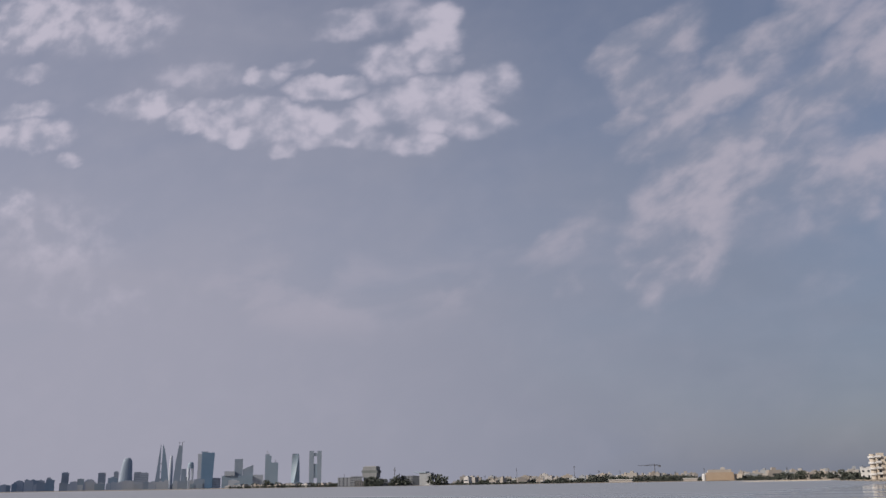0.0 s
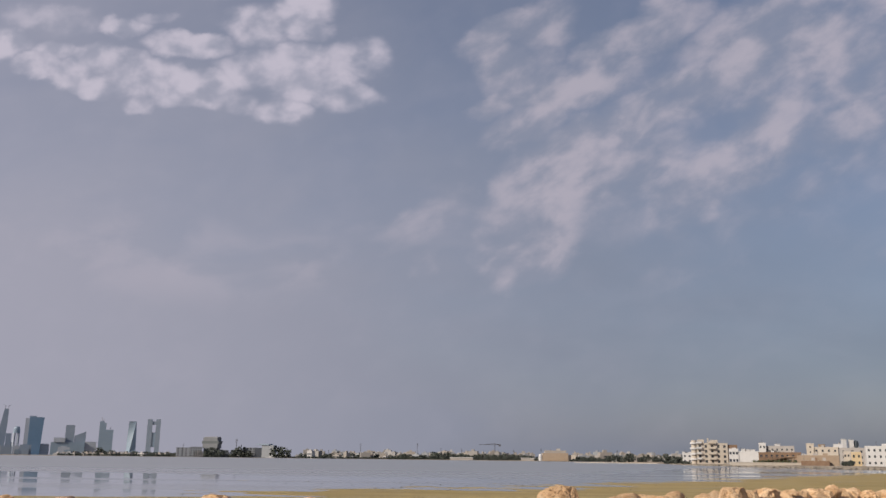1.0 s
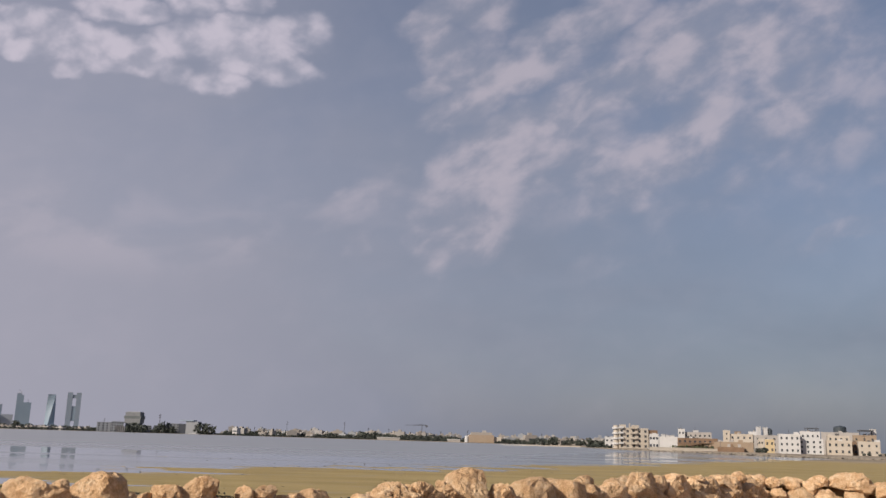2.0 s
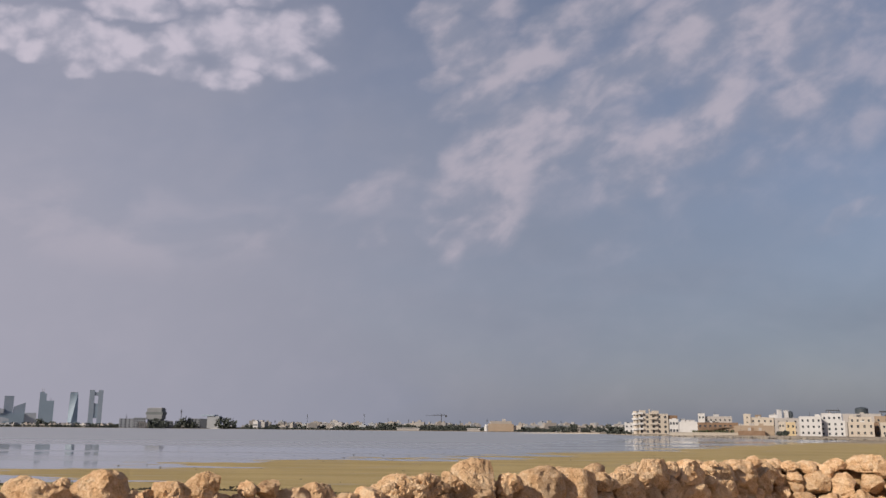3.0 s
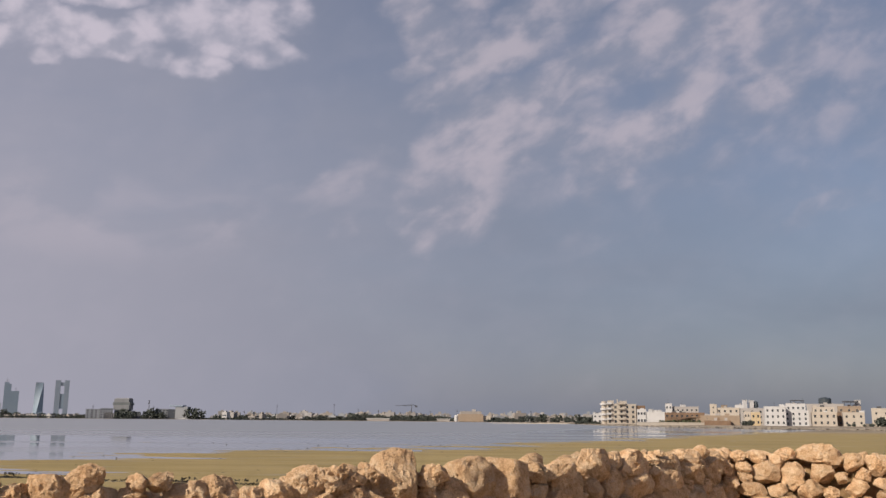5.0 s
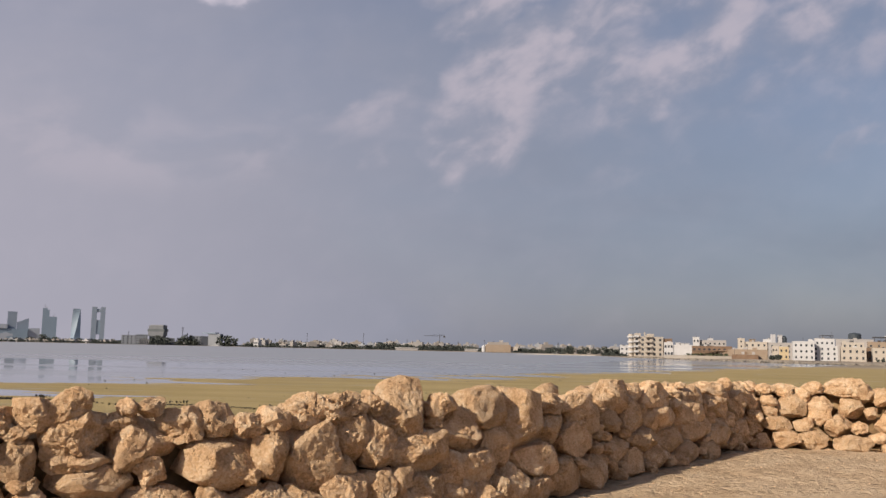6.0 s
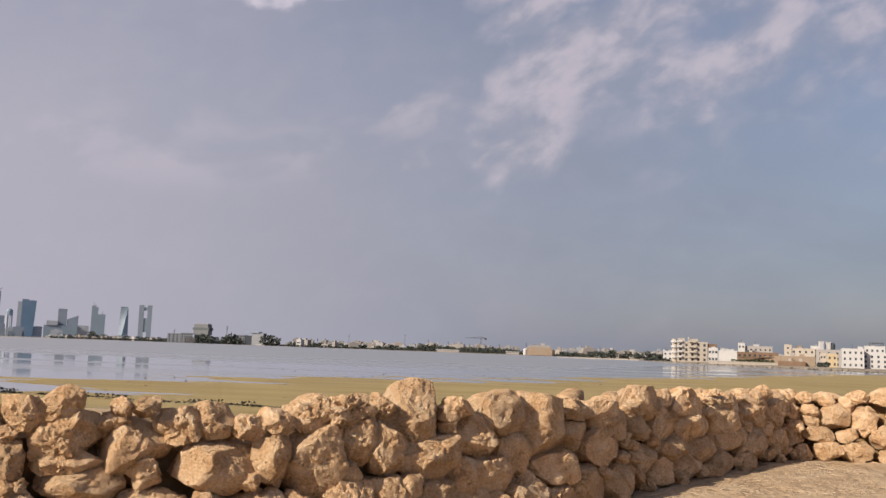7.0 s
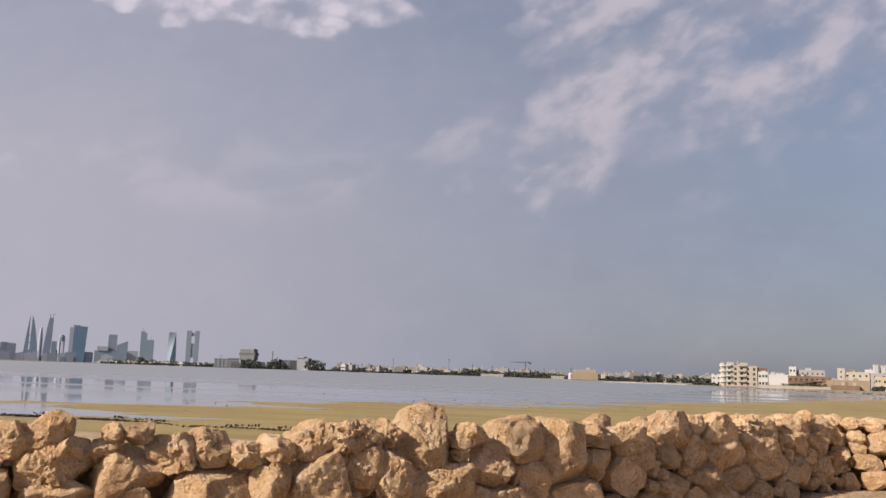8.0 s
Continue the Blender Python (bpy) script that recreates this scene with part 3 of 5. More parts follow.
def fill_seeds(rng, seeds, u0, u1, v0, top, size=(0.10, 0.21), tries=2600):
    """Adds smaller stones wherever the large ones leave room."""
    out = list(seeds)
    for i in range(tries):
        big = 1.0 - 0.75 * i / tries
        a = rng.uniform(size[0], size[0] + (size[1] - size[0]) * big) * rng.uniform(0.9, 1.25)
        b = a * rng.uniform(0.6, 0.9)
        u = rng.uniform(u0, u1)
        v = rng.uniform(v0 + b * 0.7, max(v0 + b, top(u) - b * 0.75))
        if all(((u - s[0]) / (a + s[2])) ** 2 + ((v - s[1]) / (b + s[3])) ** 2 > 0.86 for s in out if abs(u - s[0]) < 1.0):
            out.append((u, v, a, b, rng.uniform(-18, 18)))
    return out


def cell_radii(seeds, i, nt, reach):
    """How far stone i spreads in each direction before it meets its neighbours."""
    u, v, a, b, tilt = seeds[i]
    near = np.array([s for j, s in enumerate(seeds) if j != i and abs(s[0] - u) < 1.3 and abs(s[1] - v) < 0.9])
    th = np.linspace(0, 2 * math.pi, nt, endpoint=False)
    steps = np.linspace(0.15, reach, 44)
    square = (np.abs(np.cos(th)) ** 2.7 + np.abs(np.sin(th)) ** 2.7) ** (-1 / 2.7)
    cs, sn = math.cos(radians(tilt)), math.sin(radians(tilt))
    p = a * np.outer(np.cos(th) * square, steps)
    q = b * np.outer(np.sin(th) * square, steps)
    du, dv = p * cs - q * sn, p * sn + q * cs
    own = np.broadcast_to(steps, du.shape)
    ok = np.ones_like(own, bool)
    if len(near):
        x, y = u + du[..., None] - near[:, 0], v + dv[..., None] - near[:, 1]
        c2, s2 = np.cos(np.radians(near[:, 4])), np.sin(np.radians(near[:, 4]))
        d = (np.abs((x * c2 + y * s2) / near[:, 2]) ** 2.7 + np.abs((y * c2 - x * s2) / near[:, 3]) ** 2.7) ** (1 / 2.7)
        ok = own < d.min(axis=2)
    ok[:, 0] = True
    last = np.where(ok.all(axis=1), len(steps) - 1, np.argmin(ok, axis=1) - 1)
    k = np.clip(last, 0, None)
    r = steps[k]
    r = (np.roll(r, 1) + 2 * r + np.roll(r, -1)) / 4
    x, y = a * np.cos(th) * square * r, b * np.sin(th) * square * r
    return x * cs - y * sn, x * sn + y * cs


BALLS = {}


def ball(level):
    """Evenly spread points of a sphere and its triangles."""
    if level not in BALLS:
        bm = bmesh.new()
        bmesh.ops.create_icosphere(bm, subdivisions=level, radius=1.0)
        bm.verts.index_update()
        BALLS[level] = (np.array([v.co[:] for v in bm.verts]), [tuple(v.index for v in f.verts) for f in bm.faces])
        bm.free()
    return BALLS[level]


def stone_mesh(rng, du, dv, depth, seed, level=4, rough=1.0, cuts=19):
    """A broken block whose outline is (du, dv), standing out by depth to both sides, with split faces and chipped edges.
    Local axes: x along, z up, -y out."""
    D, faces = ball(level)
    size = float(np.sqrt(np.mean(du ** 2 + dv ** 2)))
    th = np.arctan2(dv, du)
    rr = np.hypot(du, dv)
    order = np.argsort(th)
    th, rr = th[order], rr[order]
    ang = np.arctan2(D[:, 2], D[:, 0])
    reach = np.interp(ang, np.r_[th[-1] - 2 * math.pi, th, th[0] + 2 * math.pi], np.r_[rr[-1], rr, rr[0]])
    flat = np.hypot(D[:, 0], D[:, 2])
    R = ((flat / reach) ** 5.0 + (np.abs(D[:, 1]) / depth) ** 5.0) ** (-1 / 5.0)
    P = D * R[:, None]
    ext = np.array([np.abs(du).max(), depth, np.abs(dv).max()])
    for k in range(cuts):
        d = np.array([rng.gauss(0, 1), rng.gauss(-0.7, 0.8), rng.gauss(0.15, 1)])
        if k < 3:                       # the broad split faces that look outwards
            d = np.array([rng.gauss(0, 0.32), -1.0, rng.gauss(0.12, 0.32)])
        d /= np.linalg.norm(d)
        lim = math.sqrt(((d * ext) ** 2).sum()) * (rng.uniform(0.74, 0.96) if k < 3 else rng.uniform(0.62, 1.0))
        P -= np.outer(np.maximum(P @ d - lim, 0.0), d)
    off = Vector((seed * 3.17 % 97, seed * 1.31 % 89, seed * 0.77 % 83))
    crust, slope = rng.uniform(0.3, 1.0) * rough, rng.uniform(-9, 9)
    verts = []
    for p in P:
        v = Vector(p)
        f1 = noise.noise(v * (1.5 / size) + off)
        f2 = noise.noise(v * 10.0 + off)
        f3 = noise.noise(v * 26.0 + off)
        f4 = noise.noise(v * 55.0 + off)
        ledge = noise.noise(Vector((v.x * 4.0, v.y * 4.0, v.z * 19.0 + v.x * slope)) + off)
        pit = max(0.0, noise.noise(v * 24.0 - off) - 0.22)
        chip = max(0.0, noise.noise(v * 5.5 + off * 1.3) - 0.30)
        split = max(0.0, 0.07 - abs(noise.noise(v * 4.5 + off * 0.7)))
        amp = 0.03 * size * f1 + 0.007 * f2 + 0.004 * f3 - 0.07 * chip - 0.12 * split + crust * (0.007 * f3 + 0.008 * f4 + 0.015 * ledge - 0.05 * pit)
        verts.append(tuple(v + v.normalized() * amp))
    return verts, faces


def lay_stone(parent, line, u, v, w, verts, faces, tilt=0.0):
    me = bpy.data.meshes.new("stone")
    me.from_pydata(verts, [], faces)
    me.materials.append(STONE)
    me.polygons.foreach_set("use_smooth", [True] * len(me.polygons))
    me.set_sharp_from_angle(angle=radians(20))
    ob = new("stone", me)
    ob.parent = parent
    t, back = line.axes(u)
    m = Matrix((t, back, Vector((0, 0, 1)))).transposed().to_4x4()
    ob.matrix_basis = Matrix.Translation(line.at(u, w, v)) @ m @ pose(0, 0, 0, 0, 0, 0) @ Matrix.Rotation(tilt, 4, "X")
    return ob


def join_stones(parent, line, items, name, label):
    """Many stones in one mesh, for the sides that stay out of view."""
    V, Fc = [], []
    for u, v, w, verts, faces, flip in items:
        t, back = line.axes(u)
        o = Vector(line.at(u, w, v))
        base = len(V)
        for x, y, z in verts:
            V.append(o + t * x + back * (y * flip) + Vector((0, 0, z)))
        Fc += [tuple(base + q for q in (f if flip > 0 else f[::-1])) for f in faces]
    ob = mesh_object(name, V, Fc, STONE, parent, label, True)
    tagged(ob, kind="stuff")


def build_wall(label, line, seeds, top, thick, rng, detail_from, detail_to, jut=0.03, reach=1.22, swell=1.14, sunk=0.0):
    wall = tagged(new("dry_stone_wall"), label, "wall", kind="structure")
    # packed rubble heart
    bm = bmesh.new()
    us = np.arange(0.0, line.length + 0.01, 0.25)
    rows = []
    for u in us:
        h = top(u) - 0.20
        ring = []
        for w, v in ((0.30, -0.1), (0.30 + BATTER * h * 0.5, h * 0.5), (0.30 + BATTER * h, h - 0.06), (thick / 2, h),
                     (thick - 0.17 - BATTER * h, h), (thick - 0.15, -0.1)):
            x, y, z = line.at(u, w + (sunk if w < thick / 2 else 0) + rng.uniform(-0.03, 0.03), v + rng.uniform(-0.02, 0.02))
            ring.append(bm.verts.new((x, y, z)))
        rows.append(ring)
    for a, b in zip(rows, rows[1:]):
        for k in range(len(a)):
            k2 = (k + 1) % len(a)
            bm.faces.new((a[k], b[k], b[k2], a[k2]))
    bm.faces.new(rows[0]), bm.faces.new(rows[-1][::-1])
    part("rubble_core", bm, RUBBLE, wall, "packed dark rubble between the stones")
    # outer face
    far_items = []
    for i, (u, v, a, b, tilt) in enumerate(seeds):
        near = detail_from <= u <= detail_to
        nt, level = (48, 4) if near else (18, 2)
        if near and 7.6 < u < 11.9 and a * b > 0.022 and jut > 0:
            level = 5
        du, dv = cell_radii(seeds, i, nt, reach)
        depth = min(0.32, max(0.12, 0.95 * min(a, b * 1.3)))
        vs, fs = stone_mesh(rng, du * swell, dv * swell, depth, i + 1, level, 2.0 if v > 0.86 else 1.0 if u < 11.6 else 1.6)
        w = BATTER * v + depth * 0.72 - jut + rng.uniform(-0.035, 0.03)
        if near:
            lay_stone(wall, line, u, v, w, vs, fs)
        else:
            far_items.append((u, v, w, vs, fs, 1))
    # cap stones laid across the top, behind the front course
    u = 0.1
    while u < line.length - 0.1:
        for w0 in (0.42, 0.72, 0.98):
            a, b, d = rng.uniform(0.08, 0.18), rng.uniform(0.065, 0.12), rng.uniform(0.09, 0.17)
            w = min(w0, thick - 0.25) + rng.uniform(-0.06, 0.06)
            th = np.linspace(0, 2 * math.pi, 38, endpoint=False)
            wob = 1 + 0.12 * np.sin(2 * th + rng.uniform(0, 6)) + 0.08 * np.sin(3 * th + rng.uniform(0, 6))
            uu = u + rng.uniform(-0.1, 0.1)
            v = top(uu) - 0.05 - b * rng.uniform(0.8, 1.6) - (0.03 if w0 > 0.8 else 0.0)
            near = detail_from <= uu <= detail_to and w0 < 0.9
            vs, fs = stone_mesh(rng, a * np.cos(th) * wob, b * np.sin(th) * wob, d, rng.randint(1, 9999), 4 if near and uu < 14 else 3 if near else 2, 1.4)
            if near:
                lay_stone(wall, line, uu, v, w, vs, fs, rng.uniform(-0.3, 0.3))
            else:
                far_items.append((uu, v, w, vs, fs, 1))
        u += rng.uniform(0.22, 0.33)
    # sea side
    back = fill_seeds(rng, [], 0.1, line.length - 0.1, 0.0, top, (0.15, 0.28), 900)
    for i, (u, v, a, b, tilt) in enumerate(back):
        du, dv = cell_radii(back, i, 14, 1.2)
        vs, fs = stone_mesh(rng, du, dv, 0.16, 500 + i, 2)
        far_items.append((u, v, thick - BATTER * v - 0.1, vs, fs, -1))
    join_stones(wall, line, far_items, "rear_stones", "stones of the sea side and the far ends")
    return wall


# stones of the front: along, height, half length, half height, lean in degrees
COURSE_A = [
    (7.88, 0.72, 0.12, 0.17, 0), (7.88, 0.92, 0.09, 0.08, 0), (7.91, 0.53, 0.07, 0.05, 0), (7.97, 0.18, 0.13, 0.05, 0), (7.99, 0.35, 0.15, 0.14, 10), (7.99, 1.06, 0.16, 0.12, 0), (8.01, 0.54, 0.05, 0.04, 0), (8.22, 1.13, 0.15, 0.1, 15), (8.25, 0.92, 0.28, 0.15, 12), (8.3, 0.68, 0.3, 0.07, 4), (8.31, 0.28, 0.3, 0.12, -3), (8.42, 0.52, 0.27, 0.13, 0), (8.61, 1.0, 0.1, 0.05, 0), (8.66, 1.1, 0.06, 0.07, 20), (8.7, 0.18, 0.11, 0.07, 0), (8.74, 0.8, 0.25, 0.17, 15), (8.83, 0.61, 0.13, 0.14, 0), (8.83, 1.11, 0.1, 0.06, 10), (8.84, 0.33, 0.21, 0.13, 0),
]
COURSE_B = [
    (8.86, 0.12, 0.06, 0.04, 0), (9.09, 0.98, 0.19, 0.11, 5), (9.12, 0.36, 0.06, 0.06, 0), (9.15, 0.22, 0.23, 0.14, 0), (9.3, 0.37, 0.14, 0.1, 0), (9.32, 1.01, 0.16, 0.12, 0), (9.34, 0.64, 0.35, 0.21, 3), (9.6, 0.96, 0.15, 0.08, 0), (9.61, 0.52, 0.09, 0.07, 0), (9.72, 0.27, 0.32, 0.18, -10), (9.78, 0.68, 0.16, 0.2, -20), (9.83, 1.01, 0.14, 0.08, -15), (9.99, 0.08, 0.13, 0.06, 0), (10.06, 0.27, 0.19, 0.14, -15), (10.14, 0.66, 0.27, 0.27, -8), (10.14, 1.07, 0.18, 0.13, 10), (10.3, 0.1, 0.17, 0.1, 0), (10.46, 0.57, 0.09, 0.09, 0), (10.47, 0.35, 0.21, 0.15, 10),
]
COURSE_C = [
    (10.49, 1.09, 0.27, 0.1, 0), (10.55, 0.11, 0.07, 0.1, 0), (10.56, 0.87, 0.26, 0.18, 10), (10.72, 0.07, 0.14, 0.11, 0), (10.82, 0.34, 0.17, 0.22, 0), (10.84, 1.11, 0.08, 0.1, 0), (10.87, 0.74, 0.21, 0.23, -35), (11.03, 0.42, 0.11, 0.12, 0), (11.21, 0.14, 0.34, 0.16, -8), (11.21, 1.04, 0.29, 0.23, 15), (11.31, 0.64, 0.32, 0.17, 0), (11.33, 0.34, 0.25, 0.11, 0), (11.64, 1.07, 0.18, 0.09, 15), (11.7, 0.45, 0.15, 0.14, 0), (11.73, 0.17, 0.18, 0.2, 0), (11.89, 0.78, 0.31, 0.2, -15), (11.98, 0.45, 0.32, 0.15, 10), (12.01, 0.15, 0.18, 0.14, 0), (12.24, 0.16, 0.14, 0.15, 0),
]
COURSE_D = [
    (12.24, 1.01, 0.33, 0.17, 5), (12.35, 0.63, 0.27, 0.16, -30), (12.52, 0.18, 0.24, 0.23, 0), (12.74, 0.86, 0.32, 0.27, -12), (12.86, 0.14, 0.25, 0.14, 0), (12.93, 0.45, 0.33, 0.15, 0), (13.24, 0.69, 0.28, 0.21, 0), (13.3, 1.02, 0.27, 0.09, 0), (13.37, 0.21, 0.3, 0.16, 0), (13.7, 0.54, 0.47, 0.16, -30), (13.81, 1.01, 0.35, 0.1, 10), (13.86, 0.81, 0.41, 0.16, 0), (13.99, 0.18, 0.33, 0.17, -20), (14.46, 0.67, 0.27, 0.17, 0), (14.52, 0.33, 0.31, 0.16, 0), (14.69, 0.99, 0.42, 0.17, 0), (14.87, 0.17, 0.27, 0.13, -15), (15.04, 0.65, 0.26, 0.22, 0), (15.2, 0.39, 0.38, 0.13, 0),
]
COURSE_E = [
    (15.51, 0.16, 0.31, 0.12, 0), (15.7, 0.63, 0.45, 0.2, 0), (15.75, 0.93, 0.52, 0.16, 0), (15.97, 0.3, 0.41, 0.15, 0), (16.36, 0.12, 0.34, 0.12, 0), (16.57, 0.64, 0.42, 0.17, 0), (16.63, 0.89, 0.45, 0.13, -10), (16.7, 0.4, 0.39, 0.14, 0), (16.97, 0.07, 0.25, 0.13, 0), (17.38, 0.28, 0.42, 0.18, 0), (17.38, 0.69, 0.39, 0.2, 0), (17.51, 0.9, 0.40, 0.11, 0), (18.2, 0.64, 0.40, 0.26, 0), (18.2, 0.25, 0.3, 0.22, 0),
]
COURSE_RETURN = [
    (0.82, 0.63, 0.22, 0.2, 0), (1.17, 0.57, 0.2, 0.21, 35), (1.57, 0.63, 0.19, 0.16, 0), (0.56, 0.36, 0.2, 0.11, 0), (0.95, 0.37, 0.19, 0.11, 0), (1.39, 0.36, 0.21, 0.16, 0), (0.7, 0.13, 0.21, 0.12, 0), (1.04, 0.14, 0.23, 0.14, -5), (1.63, 0.1, 0.28, 0.14, -5), (1.6, 0.89, 0.36, 0.16, 0), (0.73, 0.85, 0.12, 0.11, 0), (0.97, 0.78, 0.11, 0.11, 0), (1.12, 0.89, 0.14, 0.09, 0), (1.7, 0.34, 0.11, 0.1, 0), (1.27, -0.03, 0.06, 0.05, 0),
]
TOP_U = [0, 6.4, 7.4, 7.8, 8.3, 8.7, 9.2, 9.9, 10.4, 10.9, 11.3, 11.9, 12.6, 13.3, 14.3, 15.3, 16.7, 18.4]
TOP_V = [1.13, 1.20, 1.23, 1.07, 1.10, 1.00, 0.98, 0.99, 1.11, 1.10, 1.15, 1.04, 1.07, 1.00, 1.01, 1.04, 1.00, 1.00]


def top_main(u):
    return float(np.interp(u, TOP_U, TOP_V)) + 0.03 * noise.noise(Vector((u * 2.3, 4.4, 0)))


def top_return(u):
    return 0.99 + 0.05 * noise.noise(Vector((u * 1.7, 9.1, 0)))


def build_walls():
    rng = random.Random(11)
    main = Line([(-9.0, 3.7), (-5.85, 5.3), (-3.3, 6.9), (-1.6, 7.95), (0.10, 9.05), (1.72, 10.72), (3.15, 12.7), (4.95, 15.1), (5.3, 15.55)])
    placed = COURSE_A + COURSE_B + COURSE_C + [(u, v, a * (1.0 if u < 13.0 else 0.82), b, lean) for u, v, a, b, lean in COURSE_D + COURSE_E]
    placed = [(u, v - (0.03 + 0.2 * b + 0.03 * sstep((u - 12.0) / 1.5)) * sstep((v - 0.7) / 0.2), a, b, lean) for u, v, a, b, lean in placed]
    seeds = fill_seeds(rng, placed + [(7.42, 1.04, 0.24, 0.15, 5), (6.95, 1.0, 0.22, 0.16, 0)], 0.1, main.length - 0.05, 0.0, lambda u: top_main(u) - 0.02, (0.06, 0.19), 4200)
    build_wall("low curved wall of piled honey-coloured limestone boulders beside the sand", main, seeds, top_main, 1.2, rng, 6.2, 18.9)
    ret = Line([(4.80, 15.22), (5.9, 15.2), (6.6, 15.05), (8.5, 14.85), (12.0, 14.6)])
    seeds = fill_seeds(rng, COURSE_RETURN, 0.1, ret.length - 0.05, 0.0, lambda u: top_return(u) - 0.02, (0.07, 0.19), 1600)
    build_wall("low sunlit return wall of rounded limestone boulders with dark gaps", ret, seeds, top_return, 0.95, rng, 0.0, 3.4, reach=1.08, swell=1.06, sunk=0.06)


build_walls()


# ---------------- the town across the bay: helpers ----------------
EYE_X = 1.45


def far_x(az, y):
    return EYE_X + az * (y - 1.7)


def facade(bm, w, h, z0, cols, floors, sill, win_w, win_h, depth, transform, openings):
    """One wall face with recessed window openings; collects the openings' centres."""
    xs, zs = [-w / 2], [z0]
    for c in range(cols):
        cx = -w / 2 + w * (c + 0.5) / cols
        xs += [cx - win_w / 2, cx + win_w / 2]
    xs.append(w / 2)
    fh = h / max(1, floors)
    for f in range(floors):
        zs += [z0 + f * fh + sill, z0 + f * fh + sill + win_h]
    zs.append(z0 + h)
    grid = {}

    def vert(i, k, d=0.0):
        key = (i, k, d)
        if key not in grid:
            grid[key] = bm.verts.new(transform @ Vector((xs[i], d, zs[k])))
        return grid[key]
    for i in range(len(xs) - 1):
        for k in range(len(zs) - 1):
            if i % 2 == 1 and k % 2 == 1:
                p = [(i, k), (i + 1, k), (i + 1, k + 1), (i, k + 1)]
                front, back = [vert(*q) for q in p], [vert(*q, depth) for q in p]
                for j in range(4):
                    bm.faces.new((front[j], front[(j + 1) % 4], back[(j + 1) % 4], back[j]))
                openings.append(transform @ Matrix.Translation(((xs[i] + xs[i + 1]) / 2, depth, (zs[k] + zs[k + 1]) / 2)))
            else:
                bm.faces.new((vert(i, k), vert(i + 1, k), vert(i + 1, k + 1), vert(i, k + 1)))


def house(label, x, y, z, w, d, h, mat, cols=3, floors=2, side_cols=2, win=(1.1, 1.3), turn=0.0, group="", roof_mat=None, parapet=0.6,
          name="house", category="house", glass=None):
    ob = tagged(new(name), label, category, group)
    ob.matrix_basis = pose(x, y, z, 0, 0, turn - math.degrees(math.atan2(x, y)))
    bm = bmesh.new()
    opens = []
    fh = h / max(1, floors)
    sill = max(0.3, (fh - win[1]) * 0.55)
    for ang, ww, dd, cc in ((0, w, d, cols), (-90, d, w, side_cols), (90, d, w, side_cols), (180, w, d, 0)):
        tr = Matrix.Rotation(radians(ang), 4, "Z") @ Matrix.Translation((0, -dd / 2, 0))
        if cc and floors:
            facade(bm, ww, h, 0.0, cc, floors, sill, win[0], win[1], 0.3, tr, opens)
        else:
            bm.faces.new([bm.verts.new(tr @ Vector(q)) for q in ((-ww / 2, 0, 0), (ww / 2, 0, 0), (ww / 2, 0, h), (-ww / 2, 0, h))])
    part("wall", bm, mat, ob)
    bm = bmesh.new()
    add_box(bm, -w / 2 + 0.02, w / 2 - 0.02, -d / 2 + 0.02, d / 2 - 0.02, h - 0.15, h + 0.05)
    part("roof", bm, roof_mat or GREYR, ob)
    clutter = random.Random(int(x * 7 + y))
    for _ in range(clutter.randint(2, 4) if w > 6 else 1):
        cx, cy = clutter.uniform(-w * 0.4, w * 0.4), clutter.uniform(-d * 0.35, d * 0.2)
        s, hh = clutter.uniform(0.5, 1.2), clutter.uniform(0.7, 1.7)
        box_part("roof_unit", (cx - s, cx + s, cy - s * 0.7, cy + s * 0.7, h + 0.04, h + hh), clutter.choice((WHITE, GREYR, mat, DARKSTEEL)), ob)
    if clutter.random() < 0.6:
        bm = bmesh.new()
        cx = clutter.uniform(-w * 0.4, w * 0.4)
        add_tube(bm, (cx, 0, h), (cx, 0, h + clutter.uniform(2.5, 4.0)), 0.09, 0.06, 5)
        part("aerial", bm, DARKSTEEL, ob)
    if parapet:
        bm = bmesh.new()
        for b in ((-w / 2 - 0.08, w / 2 + 0.08, -d / 2 - 0.08, -d / 2 + 0.2), (-w / 2 - 0.08, w / 2 + 0.08, d / 2 - 0.2, d / 2 + 0.08),
                  (-w / 2 - 0.08, -w / 2 + 0.2, -d / 2 + 0.2, d / 2 - 0.2), (w / 2 - 0.2, w / 2 + 0.08, -d / 2 + 0.2, d / 2 - 0.2)):
            add_box(bm, *b, h, h + parapet)
        part("parapet", bm, mat, ob)
    if opens:
        bm = bmesh.new()
        add_box(bm, -win[0] / 2, win[0] / 2, -0.03, 0.03, -win[1] / 2, win[1] / 2)
        first = part("window", bm, glass or DARKGLASS, ob, "dark window pane")
        first.matrix_basis = opens[0]
        panes = [first]
        for mtx in opens[1:]:
            o = first.copy()
            scene.collection.objects.link(o)
            o.matrix_basis = mtx
            panes.append(o)
        bm = bmesh.new()
        add_box(bm, -win[0] / 2 - 0.12, win[0] / 2 + 0.12, -0.42, -0.05, -win[1] / 2 - 0.14, -win[1] / 2 - 0.01)
        sill_ob = part("window_sill", bm, mat, first)
        for o in panes[1:]:
            s = sill_ob.copy()
            scene.collection.objects.link(s)
            s.parent = o
    return ob


def block(parent, name, x0, x1, y0, y1, z0, z1, mat, label=""):
    return box_part(name, (x0, x1, y0, y1, z0, z1), mat, parent, label)


